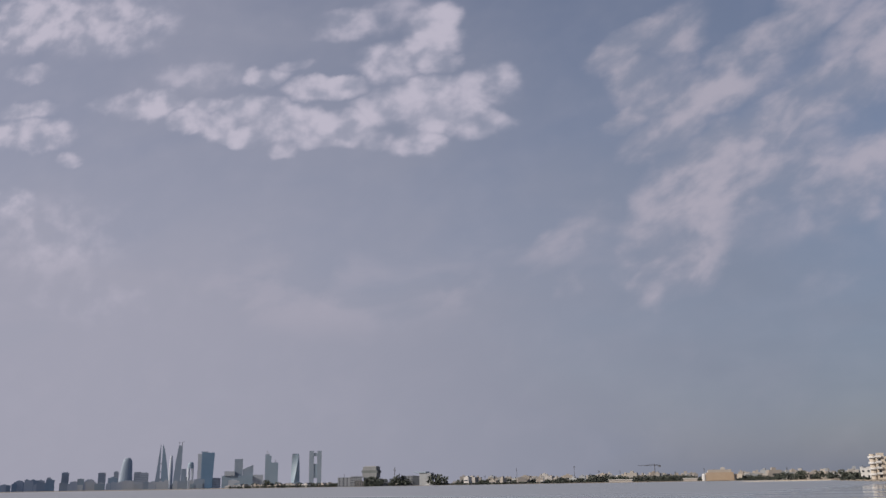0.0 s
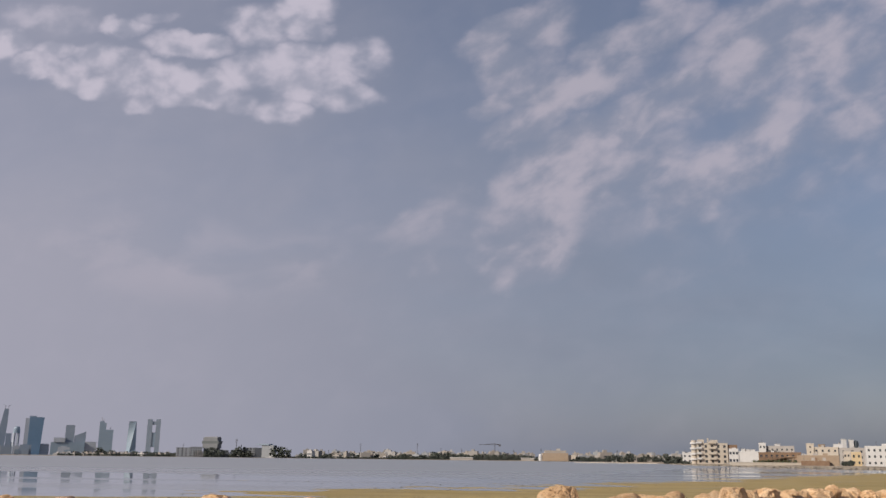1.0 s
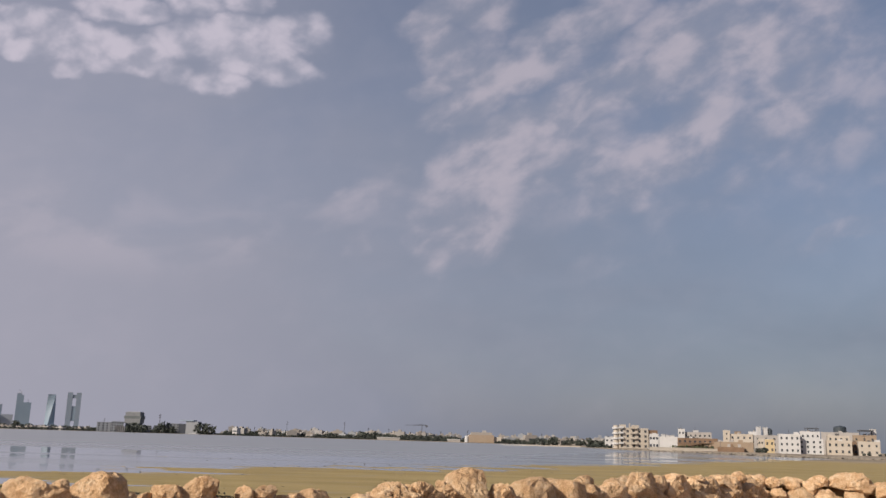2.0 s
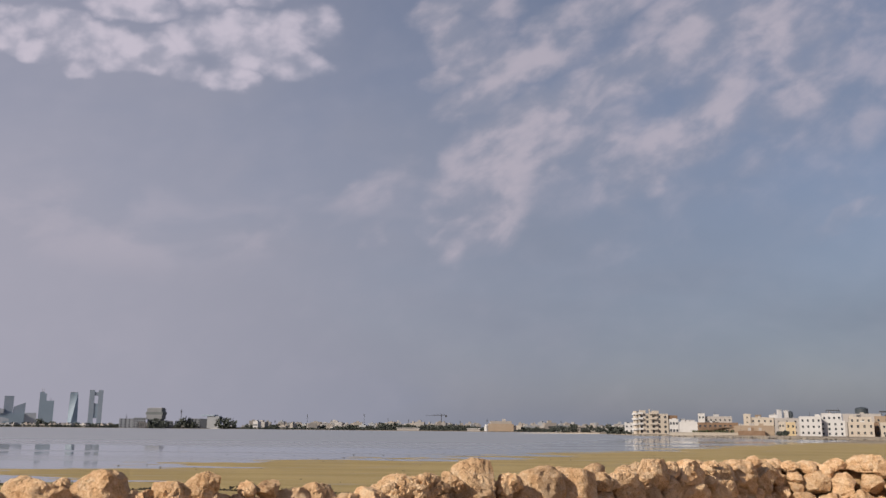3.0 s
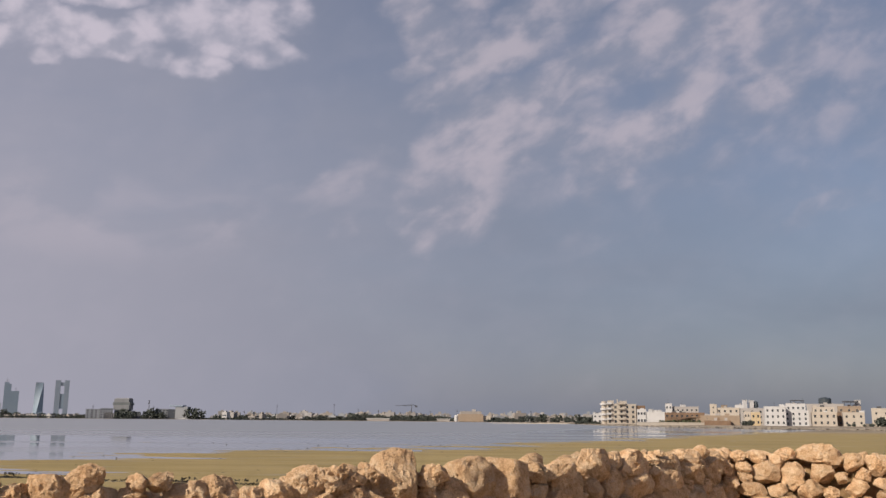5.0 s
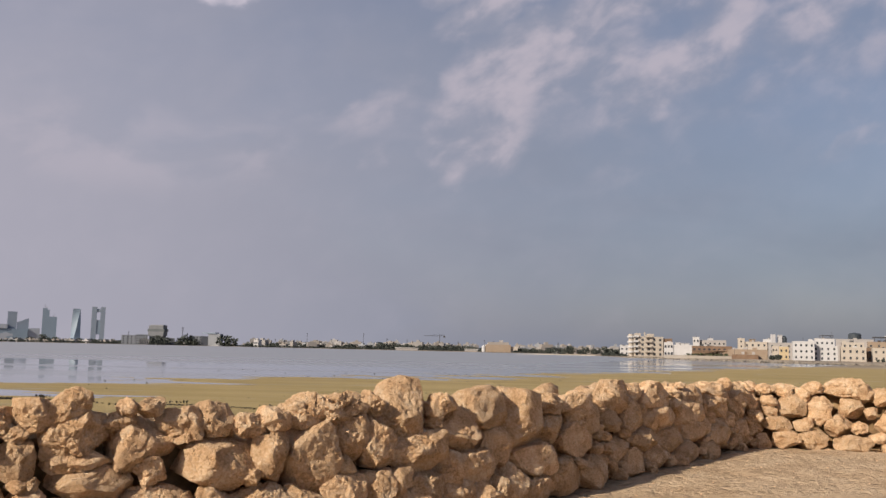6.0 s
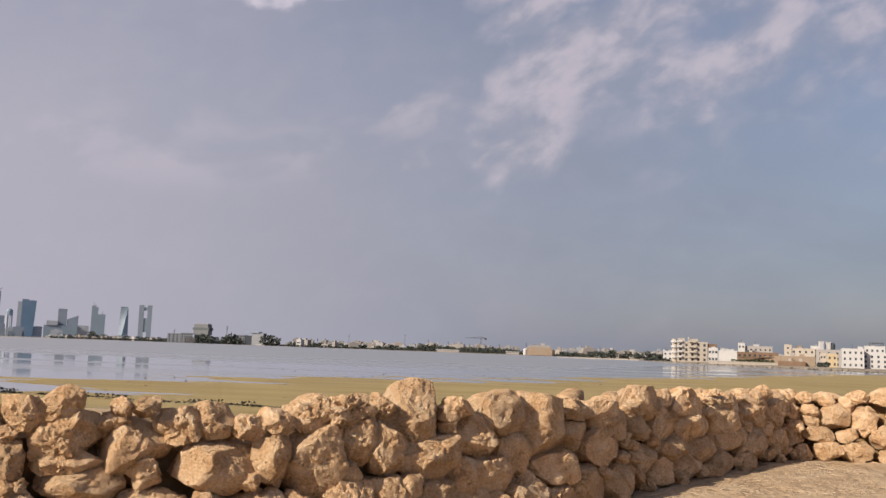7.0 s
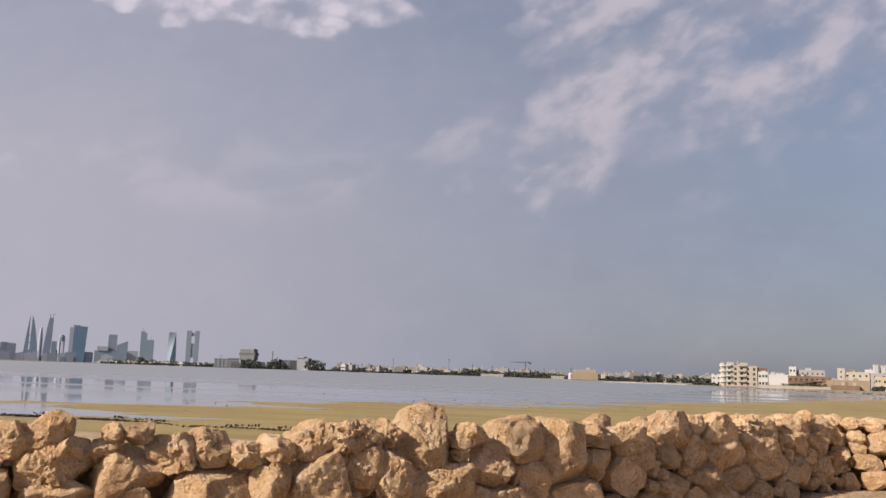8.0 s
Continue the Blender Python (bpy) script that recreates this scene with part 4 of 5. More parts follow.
def tank(x, y, z, r, h, label="black plastic water tank on a flat roof"):
    ob = tagged(new("water_tank"), label, "water tank", "roof tanks")
    ob.location = (x, y, z)
    bm = bmesh.new()
    add_loft(bm, [(0, oval(2 * r, 2 * r)), (h * 0.75, oval(2 * r, 2 * r)), (h * 0.92, oval(1.5 * r, 1.5 * r)), (h, oval(0.6 * r, 0.6 * r))])
    part("body", bm, TANK, ob)
    bm = bmesh.new()
    add_loft(bm, [(h, oval(0.5 * r, 0.5 * r)), (h + 0.12, oval(0.5 * r, 0.5 * r))])
    part("lid", bm, TANK, ob)
    return ob


def tower(label, az, y, w, d, h, mat, turn=0.0, name="tower", category="tower", z=-0.4):
    ob = tagged(new(name), label, category, "skyline towers")
    ob.matrix_basis = pose(far_x(az, y), y, z, 0, 0, turn - math.degrees(math.atan(az)))
    return ob


def floors_on(ob, w, d, h, step, mat, proud=0.6, x=0.0):
    """Projecting floor slabs up a tower, joined."""
    bm = bmesh.new()
    zz = step
    while zz < h - 1:
        add_box(bm, x - w / 2 - proud, x + w / 2 + proud, -d / 2 - proud, d / 2 + proud, zz, zz + step * 0.28)
        zz += step
    part("floor_slabs", bm, mat, ob)


def plain_tower(label, az, y, w, d, h, mat, slab=None, turn=0.0):
    ob = tower(label, az, y, w, d, h, mat, turn)
    box_part("body", (-w / 2, w / 2, -d / 2, d / 2, 0, h), mat, ob)
    box_part("crown", (-w / 2 * 0.7, w / 2 * 0.7, -d / 2 * 0.7, d / 2 * 0.7, h, h + 0.04 * h), mat, ob)
    if slab:
        floors_on(ob, w, d, h, 9.0, slab)
    return ob


def clump_mesh(rng, n, spread, size):
    """Leafy clumps: many small tilted leaf sprays with gaps between."""
    V, Fc = [], []
    for _ in range(n):
        while True:
            p = Vector((rng.uniform(-1, 1), rng.uniform(-1, 1), rng.uniform(-1, 1)))
            if p.length < 1:
                break
        p = Vector((p.x * spread[0], p.y * spread[1], p.z * spread[2]))
        s = size * rng.uniform(0.6, 1.3)
        q = Euler((rng.uniform(0, 6), rng.uniform(0, 6), rng.uniform(0, 6))).to_matrix()
        b = len(V)
        for c in ((-1, -0.5, 0), (0, -0.7, 0.3), (1, -0.3, 0), (0.7, 0.6, -0.2), (-0.5, 0.7, 0.2)):
            V.append(p + q @ Vector(c) * s)
        Fc += [(b, b + 1, b + 2), (b, b + 2, b + 3), (b, b + 3, b + 4)]
    return V, Fc


# ---------------- skyline towers ----------------
def build_skyline():
    rng = random.Random(5)
    Y = 4200.0
    k = Y / 1562.0                      # metres for a thousandth or so of the view
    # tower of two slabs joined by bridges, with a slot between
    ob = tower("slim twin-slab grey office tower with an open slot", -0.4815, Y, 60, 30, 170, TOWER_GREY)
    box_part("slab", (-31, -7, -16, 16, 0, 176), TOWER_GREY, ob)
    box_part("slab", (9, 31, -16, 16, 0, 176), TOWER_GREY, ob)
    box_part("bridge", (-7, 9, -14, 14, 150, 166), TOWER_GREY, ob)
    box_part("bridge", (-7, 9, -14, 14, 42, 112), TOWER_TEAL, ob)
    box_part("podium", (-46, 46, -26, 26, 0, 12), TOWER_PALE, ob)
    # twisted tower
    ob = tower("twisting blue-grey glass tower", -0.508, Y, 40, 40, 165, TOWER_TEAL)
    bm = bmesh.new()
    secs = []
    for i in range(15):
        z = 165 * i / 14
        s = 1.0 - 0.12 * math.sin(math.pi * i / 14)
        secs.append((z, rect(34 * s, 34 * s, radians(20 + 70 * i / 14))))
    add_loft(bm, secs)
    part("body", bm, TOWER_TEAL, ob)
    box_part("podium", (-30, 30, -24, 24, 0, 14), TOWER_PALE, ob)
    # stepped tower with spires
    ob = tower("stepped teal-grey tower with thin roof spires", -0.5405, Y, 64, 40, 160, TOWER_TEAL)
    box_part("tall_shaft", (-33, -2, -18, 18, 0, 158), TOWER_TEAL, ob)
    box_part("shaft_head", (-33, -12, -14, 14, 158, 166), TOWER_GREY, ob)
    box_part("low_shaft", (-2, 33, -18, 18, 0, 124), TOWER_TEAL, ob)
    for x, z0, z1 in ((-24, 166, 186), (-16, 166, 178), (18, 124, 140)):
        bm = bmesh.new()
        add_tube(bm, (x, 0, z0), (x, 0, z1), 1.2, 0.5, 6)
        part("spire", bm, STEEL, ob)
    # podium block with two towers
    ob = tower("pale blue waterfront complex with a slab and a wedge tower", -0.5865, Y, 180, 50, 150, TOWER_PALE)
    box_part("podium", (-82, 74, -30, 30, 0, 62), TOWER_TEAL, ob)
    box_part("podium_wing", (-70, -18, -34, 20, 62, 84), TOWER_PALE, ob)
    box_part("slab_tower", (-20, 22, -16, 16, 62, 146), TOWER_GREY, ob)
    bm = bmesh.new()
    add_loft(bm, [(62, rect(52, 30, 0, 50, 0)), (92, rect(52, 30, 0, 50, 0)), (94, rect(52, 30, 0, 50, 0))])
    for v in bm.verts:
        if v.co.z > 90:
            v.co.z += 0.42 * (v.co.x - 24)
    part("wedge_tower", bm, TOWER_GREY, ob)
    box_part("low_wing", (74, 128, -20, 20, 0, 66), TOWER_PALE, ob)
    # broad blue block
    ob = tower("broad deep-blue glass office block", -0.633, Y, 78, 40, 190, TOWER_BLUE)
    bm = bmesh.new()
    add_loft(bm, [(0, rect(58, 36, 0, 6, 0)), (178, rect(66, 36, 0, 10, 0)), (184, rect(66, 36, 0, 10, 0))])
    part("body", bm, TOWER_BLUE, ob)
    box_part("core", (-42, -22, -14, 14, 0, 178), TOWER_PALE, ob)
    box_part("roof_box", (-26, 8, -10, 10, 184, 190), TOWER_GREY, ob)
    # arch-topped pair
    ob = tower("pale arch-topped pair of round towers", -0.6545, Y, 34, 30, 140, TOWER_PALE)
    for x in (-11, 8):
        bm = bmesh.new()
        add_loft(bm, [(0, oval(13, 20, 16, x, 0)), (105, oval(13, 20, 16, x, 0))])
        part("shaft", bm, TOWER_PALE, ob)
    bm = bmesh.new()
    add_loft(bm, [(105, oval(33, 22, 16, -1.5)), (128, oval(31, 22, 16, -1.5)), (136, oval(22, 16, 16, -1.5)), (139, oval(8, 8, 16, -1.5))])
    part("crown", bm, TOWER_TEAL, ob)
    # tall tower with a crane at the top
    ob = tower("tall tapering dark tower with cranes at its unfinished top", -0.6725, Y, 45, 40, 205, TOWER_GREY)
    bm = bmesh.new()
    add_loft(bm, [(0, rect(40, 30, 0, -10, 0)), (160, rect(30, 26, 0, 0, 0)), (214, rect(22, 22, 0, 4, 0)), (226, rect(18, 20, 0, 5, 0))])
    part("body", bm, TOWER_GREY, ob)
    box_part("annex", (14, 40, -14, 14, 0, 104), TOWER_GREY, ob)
    for x, s in ((-2, -1), (12, 1)):
        bm = bmesh.new()
        add_tube(bm, (x, 0, 224), (x, 0, 242), 1.0, 1.0, 5)
        add_tube(bm, (x - 3 * s, 0, 240), (x + 11 * s, 0, 246), 0.9, 0.6, 5)
        part("crane", bm, DARKSTEEL, ob)
    ob = tower("slender pale tower standing behind a taller one", -0.684, Y + 200, 20, 20, 180, TOWER_PALE)
    bm = bmesh.new()
    add_loft(bm, [(0, oval(24, 20)), (120, oval(22, 18)), (176, oval(12, 12)), (186, oval(4, 4))])
    part("body", bm, TOWER_PALE, ob)
    # two sail-shaped towers
    ob = tower("pair of pointed sail-shaped grey glass towers", -0.699, Y, 90, 40, 210, TOWER_GREY)
    for side, x0 in ((-1, -2.5), (1, 2.5)):
        bm = bmesh.new()
        secs = []
        for i in range(13):
            t = i / 12
            wdt = (26 if side < 0 else 44) * (1 - t) ** (0.9 if side < 0 else 0.7) + 1.5
            c = x0 + side * wdt / 2 + side * 2 * t
            secs.append((234 * t, rect(wdt, 26 * (1 - 0.8 * t), 0, c, 0)))
        add_loft(bm, secs)
        part("sail", bm, TOWER_GREY if side < 0 else TOWER_TEAL, ob)
    for z in (50, 90, 130):
        box_part("bridge", (-6, 6, -4, 4, z, z + 5), STEEL, ob)
    # onion-shaped tower
    ob = tower("bulging leaf-shaped grey tower", -0.752, Y, 70, 40, 175, TOWER_GREY)
    bm = bmesh.new()
    prof = [(0, 82), (25, 76), (60, 68), (100, 60), (130, 54), (150, 48), (163, 38), (170, 22)]
    add_loft(bm, [(z, oval(w, w * 0.5, 18, 8 * (z / 172), 0)) for z, w in prof])
    part("body", bm, TOWER_GREY, ob)
    box_part("podium", (-52, 48, -30, 30, 0, 16), TOWER_PALE, ob)
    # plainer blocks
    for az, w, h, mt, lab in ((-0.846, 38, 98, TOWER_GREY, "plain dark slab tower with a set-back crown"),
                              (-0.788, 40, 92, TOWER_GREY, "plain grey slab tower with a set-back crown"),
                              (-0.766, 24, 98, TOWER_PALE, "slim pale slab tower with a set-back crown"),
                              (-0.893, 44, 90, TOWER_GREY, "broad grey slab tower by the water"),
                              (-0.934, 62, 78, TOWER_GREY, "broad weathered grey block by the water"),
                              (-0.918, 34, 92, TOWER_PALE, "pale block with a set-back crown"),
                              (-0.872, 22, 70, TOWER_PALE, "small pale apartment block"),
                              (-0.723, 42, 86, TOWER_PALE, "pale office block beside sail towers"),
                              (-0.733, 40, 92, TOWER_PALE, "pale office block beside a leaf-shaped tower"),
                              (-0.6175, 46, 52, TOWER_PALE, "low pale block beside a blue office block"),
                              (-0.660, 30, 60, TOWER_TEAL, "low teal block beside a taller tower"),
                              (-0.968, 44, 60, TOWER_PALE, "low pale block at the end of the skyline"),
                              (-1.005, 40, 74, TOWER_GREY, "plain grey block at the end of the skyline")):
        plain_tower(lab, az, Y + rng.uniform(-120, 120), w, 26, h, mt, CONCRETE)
    for i in range(84):
        az = rng.uniform(-1.02, -0.47) if i < 34 else rng.uniform(-1.02, -0.70)
        h = rng.uniform(18, 46) if az > -0.70 else rng.uniform(22, 62)
        if az > -0.58:
            h *= 0.45
        w = rng.uniform(22, 52)
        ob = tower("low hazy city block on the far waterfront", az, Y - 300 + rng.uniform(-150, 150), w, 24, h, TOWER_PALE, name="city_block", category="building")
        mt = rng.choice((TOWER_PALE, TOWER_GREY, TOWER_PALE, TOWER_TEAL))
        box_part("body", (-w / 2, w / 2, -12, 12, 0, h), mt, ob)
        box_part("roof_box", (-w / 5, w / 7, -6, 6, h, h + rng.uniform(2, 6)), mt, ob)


build_skyline()


# ---------------- low waterfront at middle distance ----------------
def foliage_bank(name, label, spans, rng, leaf):
    """Tree belts: spans of (azimuth from, to, depth, height)."""
    V, Fc = [], []
    for a0, a1, y, h in spans:
        n = max(2, int((a1 - a0) * y / (h * 0.55)))
        for i in range(n):
            az = a0 + (a1 - a0) * (i + rng.uniform(0, 1)) / n
            hh = h * rng.uniform(0.55, 1.1)
            vs, fs = clump_mesh(rng, 150, (hh * 0.62, hh * 0.6, hh * 0.5), hh * leaf)
            o = Vector((far_x(az, y), y + rng.uniform(-6, 6), hh * 0.42))
            b = len(V)
            V += [o + v for v in vs]
            Fc += [tuple(b + q for q in f) for f in fs]
    ob = mesh_object(name, V, Fc, FOLIAGE)
    tagged(ob, label, "trees", kind="stuff")


def mast(label, az, y, h, r=0.5):
    ob = tagged(new("lattice_mast"), label, "mast", "masts along the far shore")
    ob.location = (far_x(az, y), y, -0.3)
    bm = bmesh.new()
    add_tube(bm, (0, 0, 0), (0, 0, h), r, r * 0.5, 5)
    part("pole", bm, DARKSTEEL, ob)
    bm = bmesh.new()
    for z in (0.82, 0.9, 0.97):
        add_tube(bm, (-r * 2.5, 0, h * z), (r * 2.5, 0, h * z), r * 0.5, r * 0.5, 4)
    part("crossarms", bm, DARKSTEEL, ob)


def build_midground():
    rng = random.Random(21)
    Y = 1960.0
    # overhanging grey block in trees
    ob = tagged(new("office_building"), "grey concrete building stepping out over dark trees", "building")
    ob.location = (far_x(-0.409, Y + 40), Y + 40, -0.3)
    for i, (w, z0, z1) in enumerate(((30, 0, 20), (36, 20, 30), (40, 30, 36), (34, 36, 44))):
        box_part("storey", (-w / 2, w / 2, -12, 12, z0, z1), MID_GREY if i % 2 else DARK_GREY, ob)
    box_part("roof_rail", (-14, 16, -10, 10, 44, 45.5), STEEL, ob)
    # white block with dark recess
    ob = tagged(new("office_building"), "white cube building with a dark glazed recess", "building")
    ob.location = (far_x(-0.3405, Y), Y, -0.3)
    box_part("cube", (-13, 14, -10, 10, 0, 27), CONCRETE, ob)
    box_part("glazed_recess", (-30, -13, -8, 8, 0, 21), DARKGLASS, ob)
    box_part("flat_roof", (-27, 4, -12, 12, 27, 30), TOWER_GREY, ob)
    for az, w, h, mt in ((-0.440, 44, 20, CONCRETE), (-0.428, 26, 22, CONCRETE), (-0.362, 34, 21, CONCRETE), (-0.393, 16, 15, CONCRETE), (-0.425, 20, 12, GREYR)):
        house("grey waterfront block with rows of dark windows", far_x(az, Y + 15), Y + 15, -0.3, w, 18, h, mt, cols=5, floors=4, side_cols=3, win=(3.0, 2.6), group="waterfront blocks",
              name="office_building", category="building")
    mast("tall thin red-grey radio mast behind trees", -0.3795, Y + 60, 42, 1.0)
    for az, h in ((-0.233, 32), (-0.168, 34), (-0.141, 24), (-0.118, 22), (-0.27, 18), (-0.205, 20), (-0.06, 20), (-0.03, 24), (-0.02, 22), (0.052, 22), (0.066, 20), (-0.444, 28)):
        mast("thin pole rising over far houses", az, 1900, h, 0.55)
    # tower crane
    ob = tagged(new("tower_crane"), "tower crane with a long jib over low houses", "crane")
    yc = 1900.0
    ob.location = (far_x(-0.081, yc), yc, -0.3)
    bm = bmesh.new()
    add_tube(bm, (0, 0, 0), (0, 0, 34), 0.6, 0.6, 4)
    part("mast", bm, DARKSTEEL, ob)
    bm = bmesh.new()
    add_tube(bm, (-34, 0, 31.5), (12, 0, 31.5), 0.35, 0.45, 4)
    part("jib", bm, DARKSTEEL, ob)
    box_part("counterweight", (8, 12, -1.5, 1.5, 28, 31), DARKSTEEL, ob)
    bm = bmesh.new()
    add_tube(bm, (0, 0, 34), (-20, 0, 32), 0.25, 0.25, 4)
    add_tube(bm, (0, 0, 34), (10, 0, 32), 0.25, 0.25, 4)
    part("tie_bars", bm, DARKSTEEL, ob)
    # tan hall by the water
    yb = 1400.0
    ob = tagged(new("hall"), "long windowless tan hall with a stepped roof", "building")
    ob.location = (far_x(-0.0165, yb), yb, -0.2)
    box_part("main_hall", (-17, 22, -14, 14, 0, 11.5), SANDY, ob)
    box_part("upper_hall", (-14, 19, -8, 12, 11.5, 15.5), FAR_CREAM, ob)
    box_part("stair_head", (4, 10, -5, 5, 15.5, 18.5), GREYR, ob)
    box_part("side_wing", (22, 33, -10, 12, 0, 9), CREAM, ob)
    bm = bmesh.new()
    add_loft(bm, [(0, oval(6, 6, 16, -20, -10)), (8, oval(6, 6, 16, -20, -10)), (10, oval(3, 3, 16, -20, -10))])
    part("white_silo", bm, WHITE, ob)
    # scattered low houses
    mats = (FAR_WHITE, FAR_CREAM, FAR_GREY, CONCRETE, FAR_GREY, FAR_CREAM)
    labels = {FAR_WHITE: "small white flat-roofed house on the far shore", FAR_CREAM: "small cream flat-roofed house on the far shore",
              CONCRETE: "small pale grey house on the far shore", FAR_GREY: "small grey-tan flat-roofed house on the far shore"}
    for i in range(330):
        az = rng.uniform(-0.30, 0.125)
        y = rng.uniform(1720, 2300) if az < -0.03 else rng.uniform(1450, 1900)
        if az > 0.05:
            y = rng.uniform(1150, 1500)
        if i % 3 == 0:
            az = rng.uniform(-0.60, -0.30)
            y = rng.uniform(2020, 2300)
        w, h = rng.uniform(7, 22), rng.uniform(4, 13) * rng.uniform(0.7, 1.1) * y / 1700
        h *= 0.55 if i % 3 == 0 else 1.25
        mt = rng.choice(mats)
        ob = tagged(new("house"), labels[mt], "house", "houses on the far shore")
        ob.matrix_basis = pose(far_x(az, y), y, -0.3, 0, 0, rng.uniform(-25, 25))
        box_part("wall", (-w / 2, w / 2, -6, 6, 0, h), mt, ob)
        box_part("stair_head", (-w / 5, w / 8, -3, 3, h, h + rng.uniform(1.5, 4)), mt, ob)
        if i % 2:
            box_part("window_band", (-w * 0.4, w * 0.4, -6.06, -5.9, h * 0.45, h * 0.62), DARKGLASS, ob)
    for az, y, w in ((-0.118, 1600, 40), (-0.045, 1560, 22), (-0.25, 1750, 30)):
        ob = tagged(new("shed"), "long low white-roofed waterfront shed", "shed")
        ob.location = (far_x(az, y), y, -0.2)
        box_part("wall", (-w / 2, w / 2, -5, 5, 0, 3.4), GREYR, ob)
        box_part("roof", (-w / 2 - 1, w / 2 + 1, -6, 6, 3.4, 4.4), WHITE, ob)
    foliage_bank("tree_belt", "dark green tree belts along the far shore", [
        (-0.422, -0.394, 1945, 21), (-0.388, -0.362, 1950, 25), (-0.336, -0.320, 1945, 26), (-0.465, -0.435, 2050, 9), (-0.58, -0.50, 2300, 14),
        (-0.55, -0.53, 2250, 22), (-0.50, -0.46, 2200, 12), (-0.305, -0.20, 1850, 10), (-0.20, -0.03, 1650, 10), (-0.15, -0.05, 1700, 14), (0.015, 0.06, 1330, 7),
        (0.04, 0.118, 1120, 10), (0.005, 0.03, 1400, 8), (-0.30, -0.10, 2000, 8), (-0.60, -0.44, 2010, 6), (-0.52, -0.44, 2120, 9)], rng, 0.10)
    foliage_bank("scrub", "low dusty green scrub along the water's edge", [
        (-0.31, -0.03, 1640, 3.2), (-0.45, -0.31, 1990, 3.5), (0.0, 0.08, 1290, 3), (0.10, 0.15, 620, 1.6), (-0.30, -0.14, 1830, 4)], rng, 0.2)
    # quay stones and small boats
    bm = bmesh.new()
    for i in range(420):
        az = rng.uniform(0.10, 0.47)
        y = float(np.interp(az, SHORE_AZ, SHORE_Y)) * rng.uniform(1.005, 1.045)
        r = rng.uniform(0.4, 1.3)
        s = bmesh.ops.create_icosphere(bm, subdivisions=1, radius=r)
        for v in s["verts"]:
            v.co = Vector((v.co.x * 1.5, v.co.y * 1.2, v.co.z * 0.6)) * rng.uniform(0.8, 1.2) + Vector((far_x(az, y), y, -0.72))
    ob = part("shore_rocks", bm, SHORE_ROCK, None)
    tagged(ob, "brown-grey boulders along the near town's waterline", "rocks", kind="stuff")
    for az, y, l in ((-0.3385, 1880, 26), (0.1745, 575, 9), (-0.27, 1700, 8)):
        ob = tagged(new("boat"), "small white motor boat pulled up at the shore", "boat", "boats")
        ob.location = (far_x(az, y), y, -0.75)
        bm = bmesh.new()
        add_loft(bm, [(0, [(-l * 0.42, -0.5), (l * 0.3, -0.5), (l * 0.36, 0), (l * 0.3, 0.5), (-l * 0.42, 0.5)]),
                      (1.5, [(-l * 0.5, -1.3), (l * 0.35, -1.3), (l * 0.55, 0), (l * 0.35, 1.3), (-l * 0.5, 1.3)])])
        part("hull", bm, WHITE, ob)
        box_part("cabin", (-l * 0.15, l * 0.12, -0.9, 0.9, 1.5, 2.6), WHITE, ob)
    # spit of pale sand
    bm = bmesh.new()
    add_loft(bm, [(-1.3, oval(130, 26, 28)), (-0.75, oval(112, 18, 28)), (-0.45, oval(84, 9, 28))])
    ob = part("sand_spit", bm, material("pale_shell_sand", [(0.58, 0.49, 0.38), (0.66, 0.57, 0.45)], 0.2, 0.95, 0.2, 3), None)
    ob.location = (far_x(0.073, 850), 850, 0)
    tagged(ob, "low spit of pale sand reaching into the bay", "sand spit", kind="structure")


build_midground()


# ---------------- the nearer town along the right-hand shore ----------------
def palm(x, y, z, h, rng):
    ob = tagged(new("palm_tree"), "small dusty date palm before a low wall", "palm", "palms on the shore")
    ob.location = (x, y, z)
    bm = bmesh.new()
    add_tube(bm, (0, 0, 0), (0.2, 0, h * 0.5), 0.28, 0.22)
    add_tube(bm, (0.2, 0, h * 0.5), (0.25, 0, h), 0.22, 0.16)
    part("trunk", bm, TRUNK, ob)
    V, Fc = [], []
    for i in range(26):
        a, up = rng.uniform(0, 6.28), rng.uniform(-0.2, 1.0)
        L = rng.uniform(1.6, 2.4)
        d = Vector((math.cos(a), math.sin(a), 0))
        s = Vector((-d.y, d.x, 0)) * 0.2
        pts = [Vector((0.25, 0, h)) + d * L * t + Vector((0, 0, L * (up * t - 0.9 * t * t))) for t in (0, 0.35, 0.7, 1.0)]
        b = len(V)
        for p, wd in zip(pts, (0.4, 1, 0.8, 0.1)):
            V += [p - s * wd, p + s * wd]
        Fc += [(b + 2 * q, b + 2 * q + 1, b + 2 * q + 3, b + 2 * q + 2) for q in range(3)]
    mesh_object("crown", V, Fc, PALM, ob)
    return ob


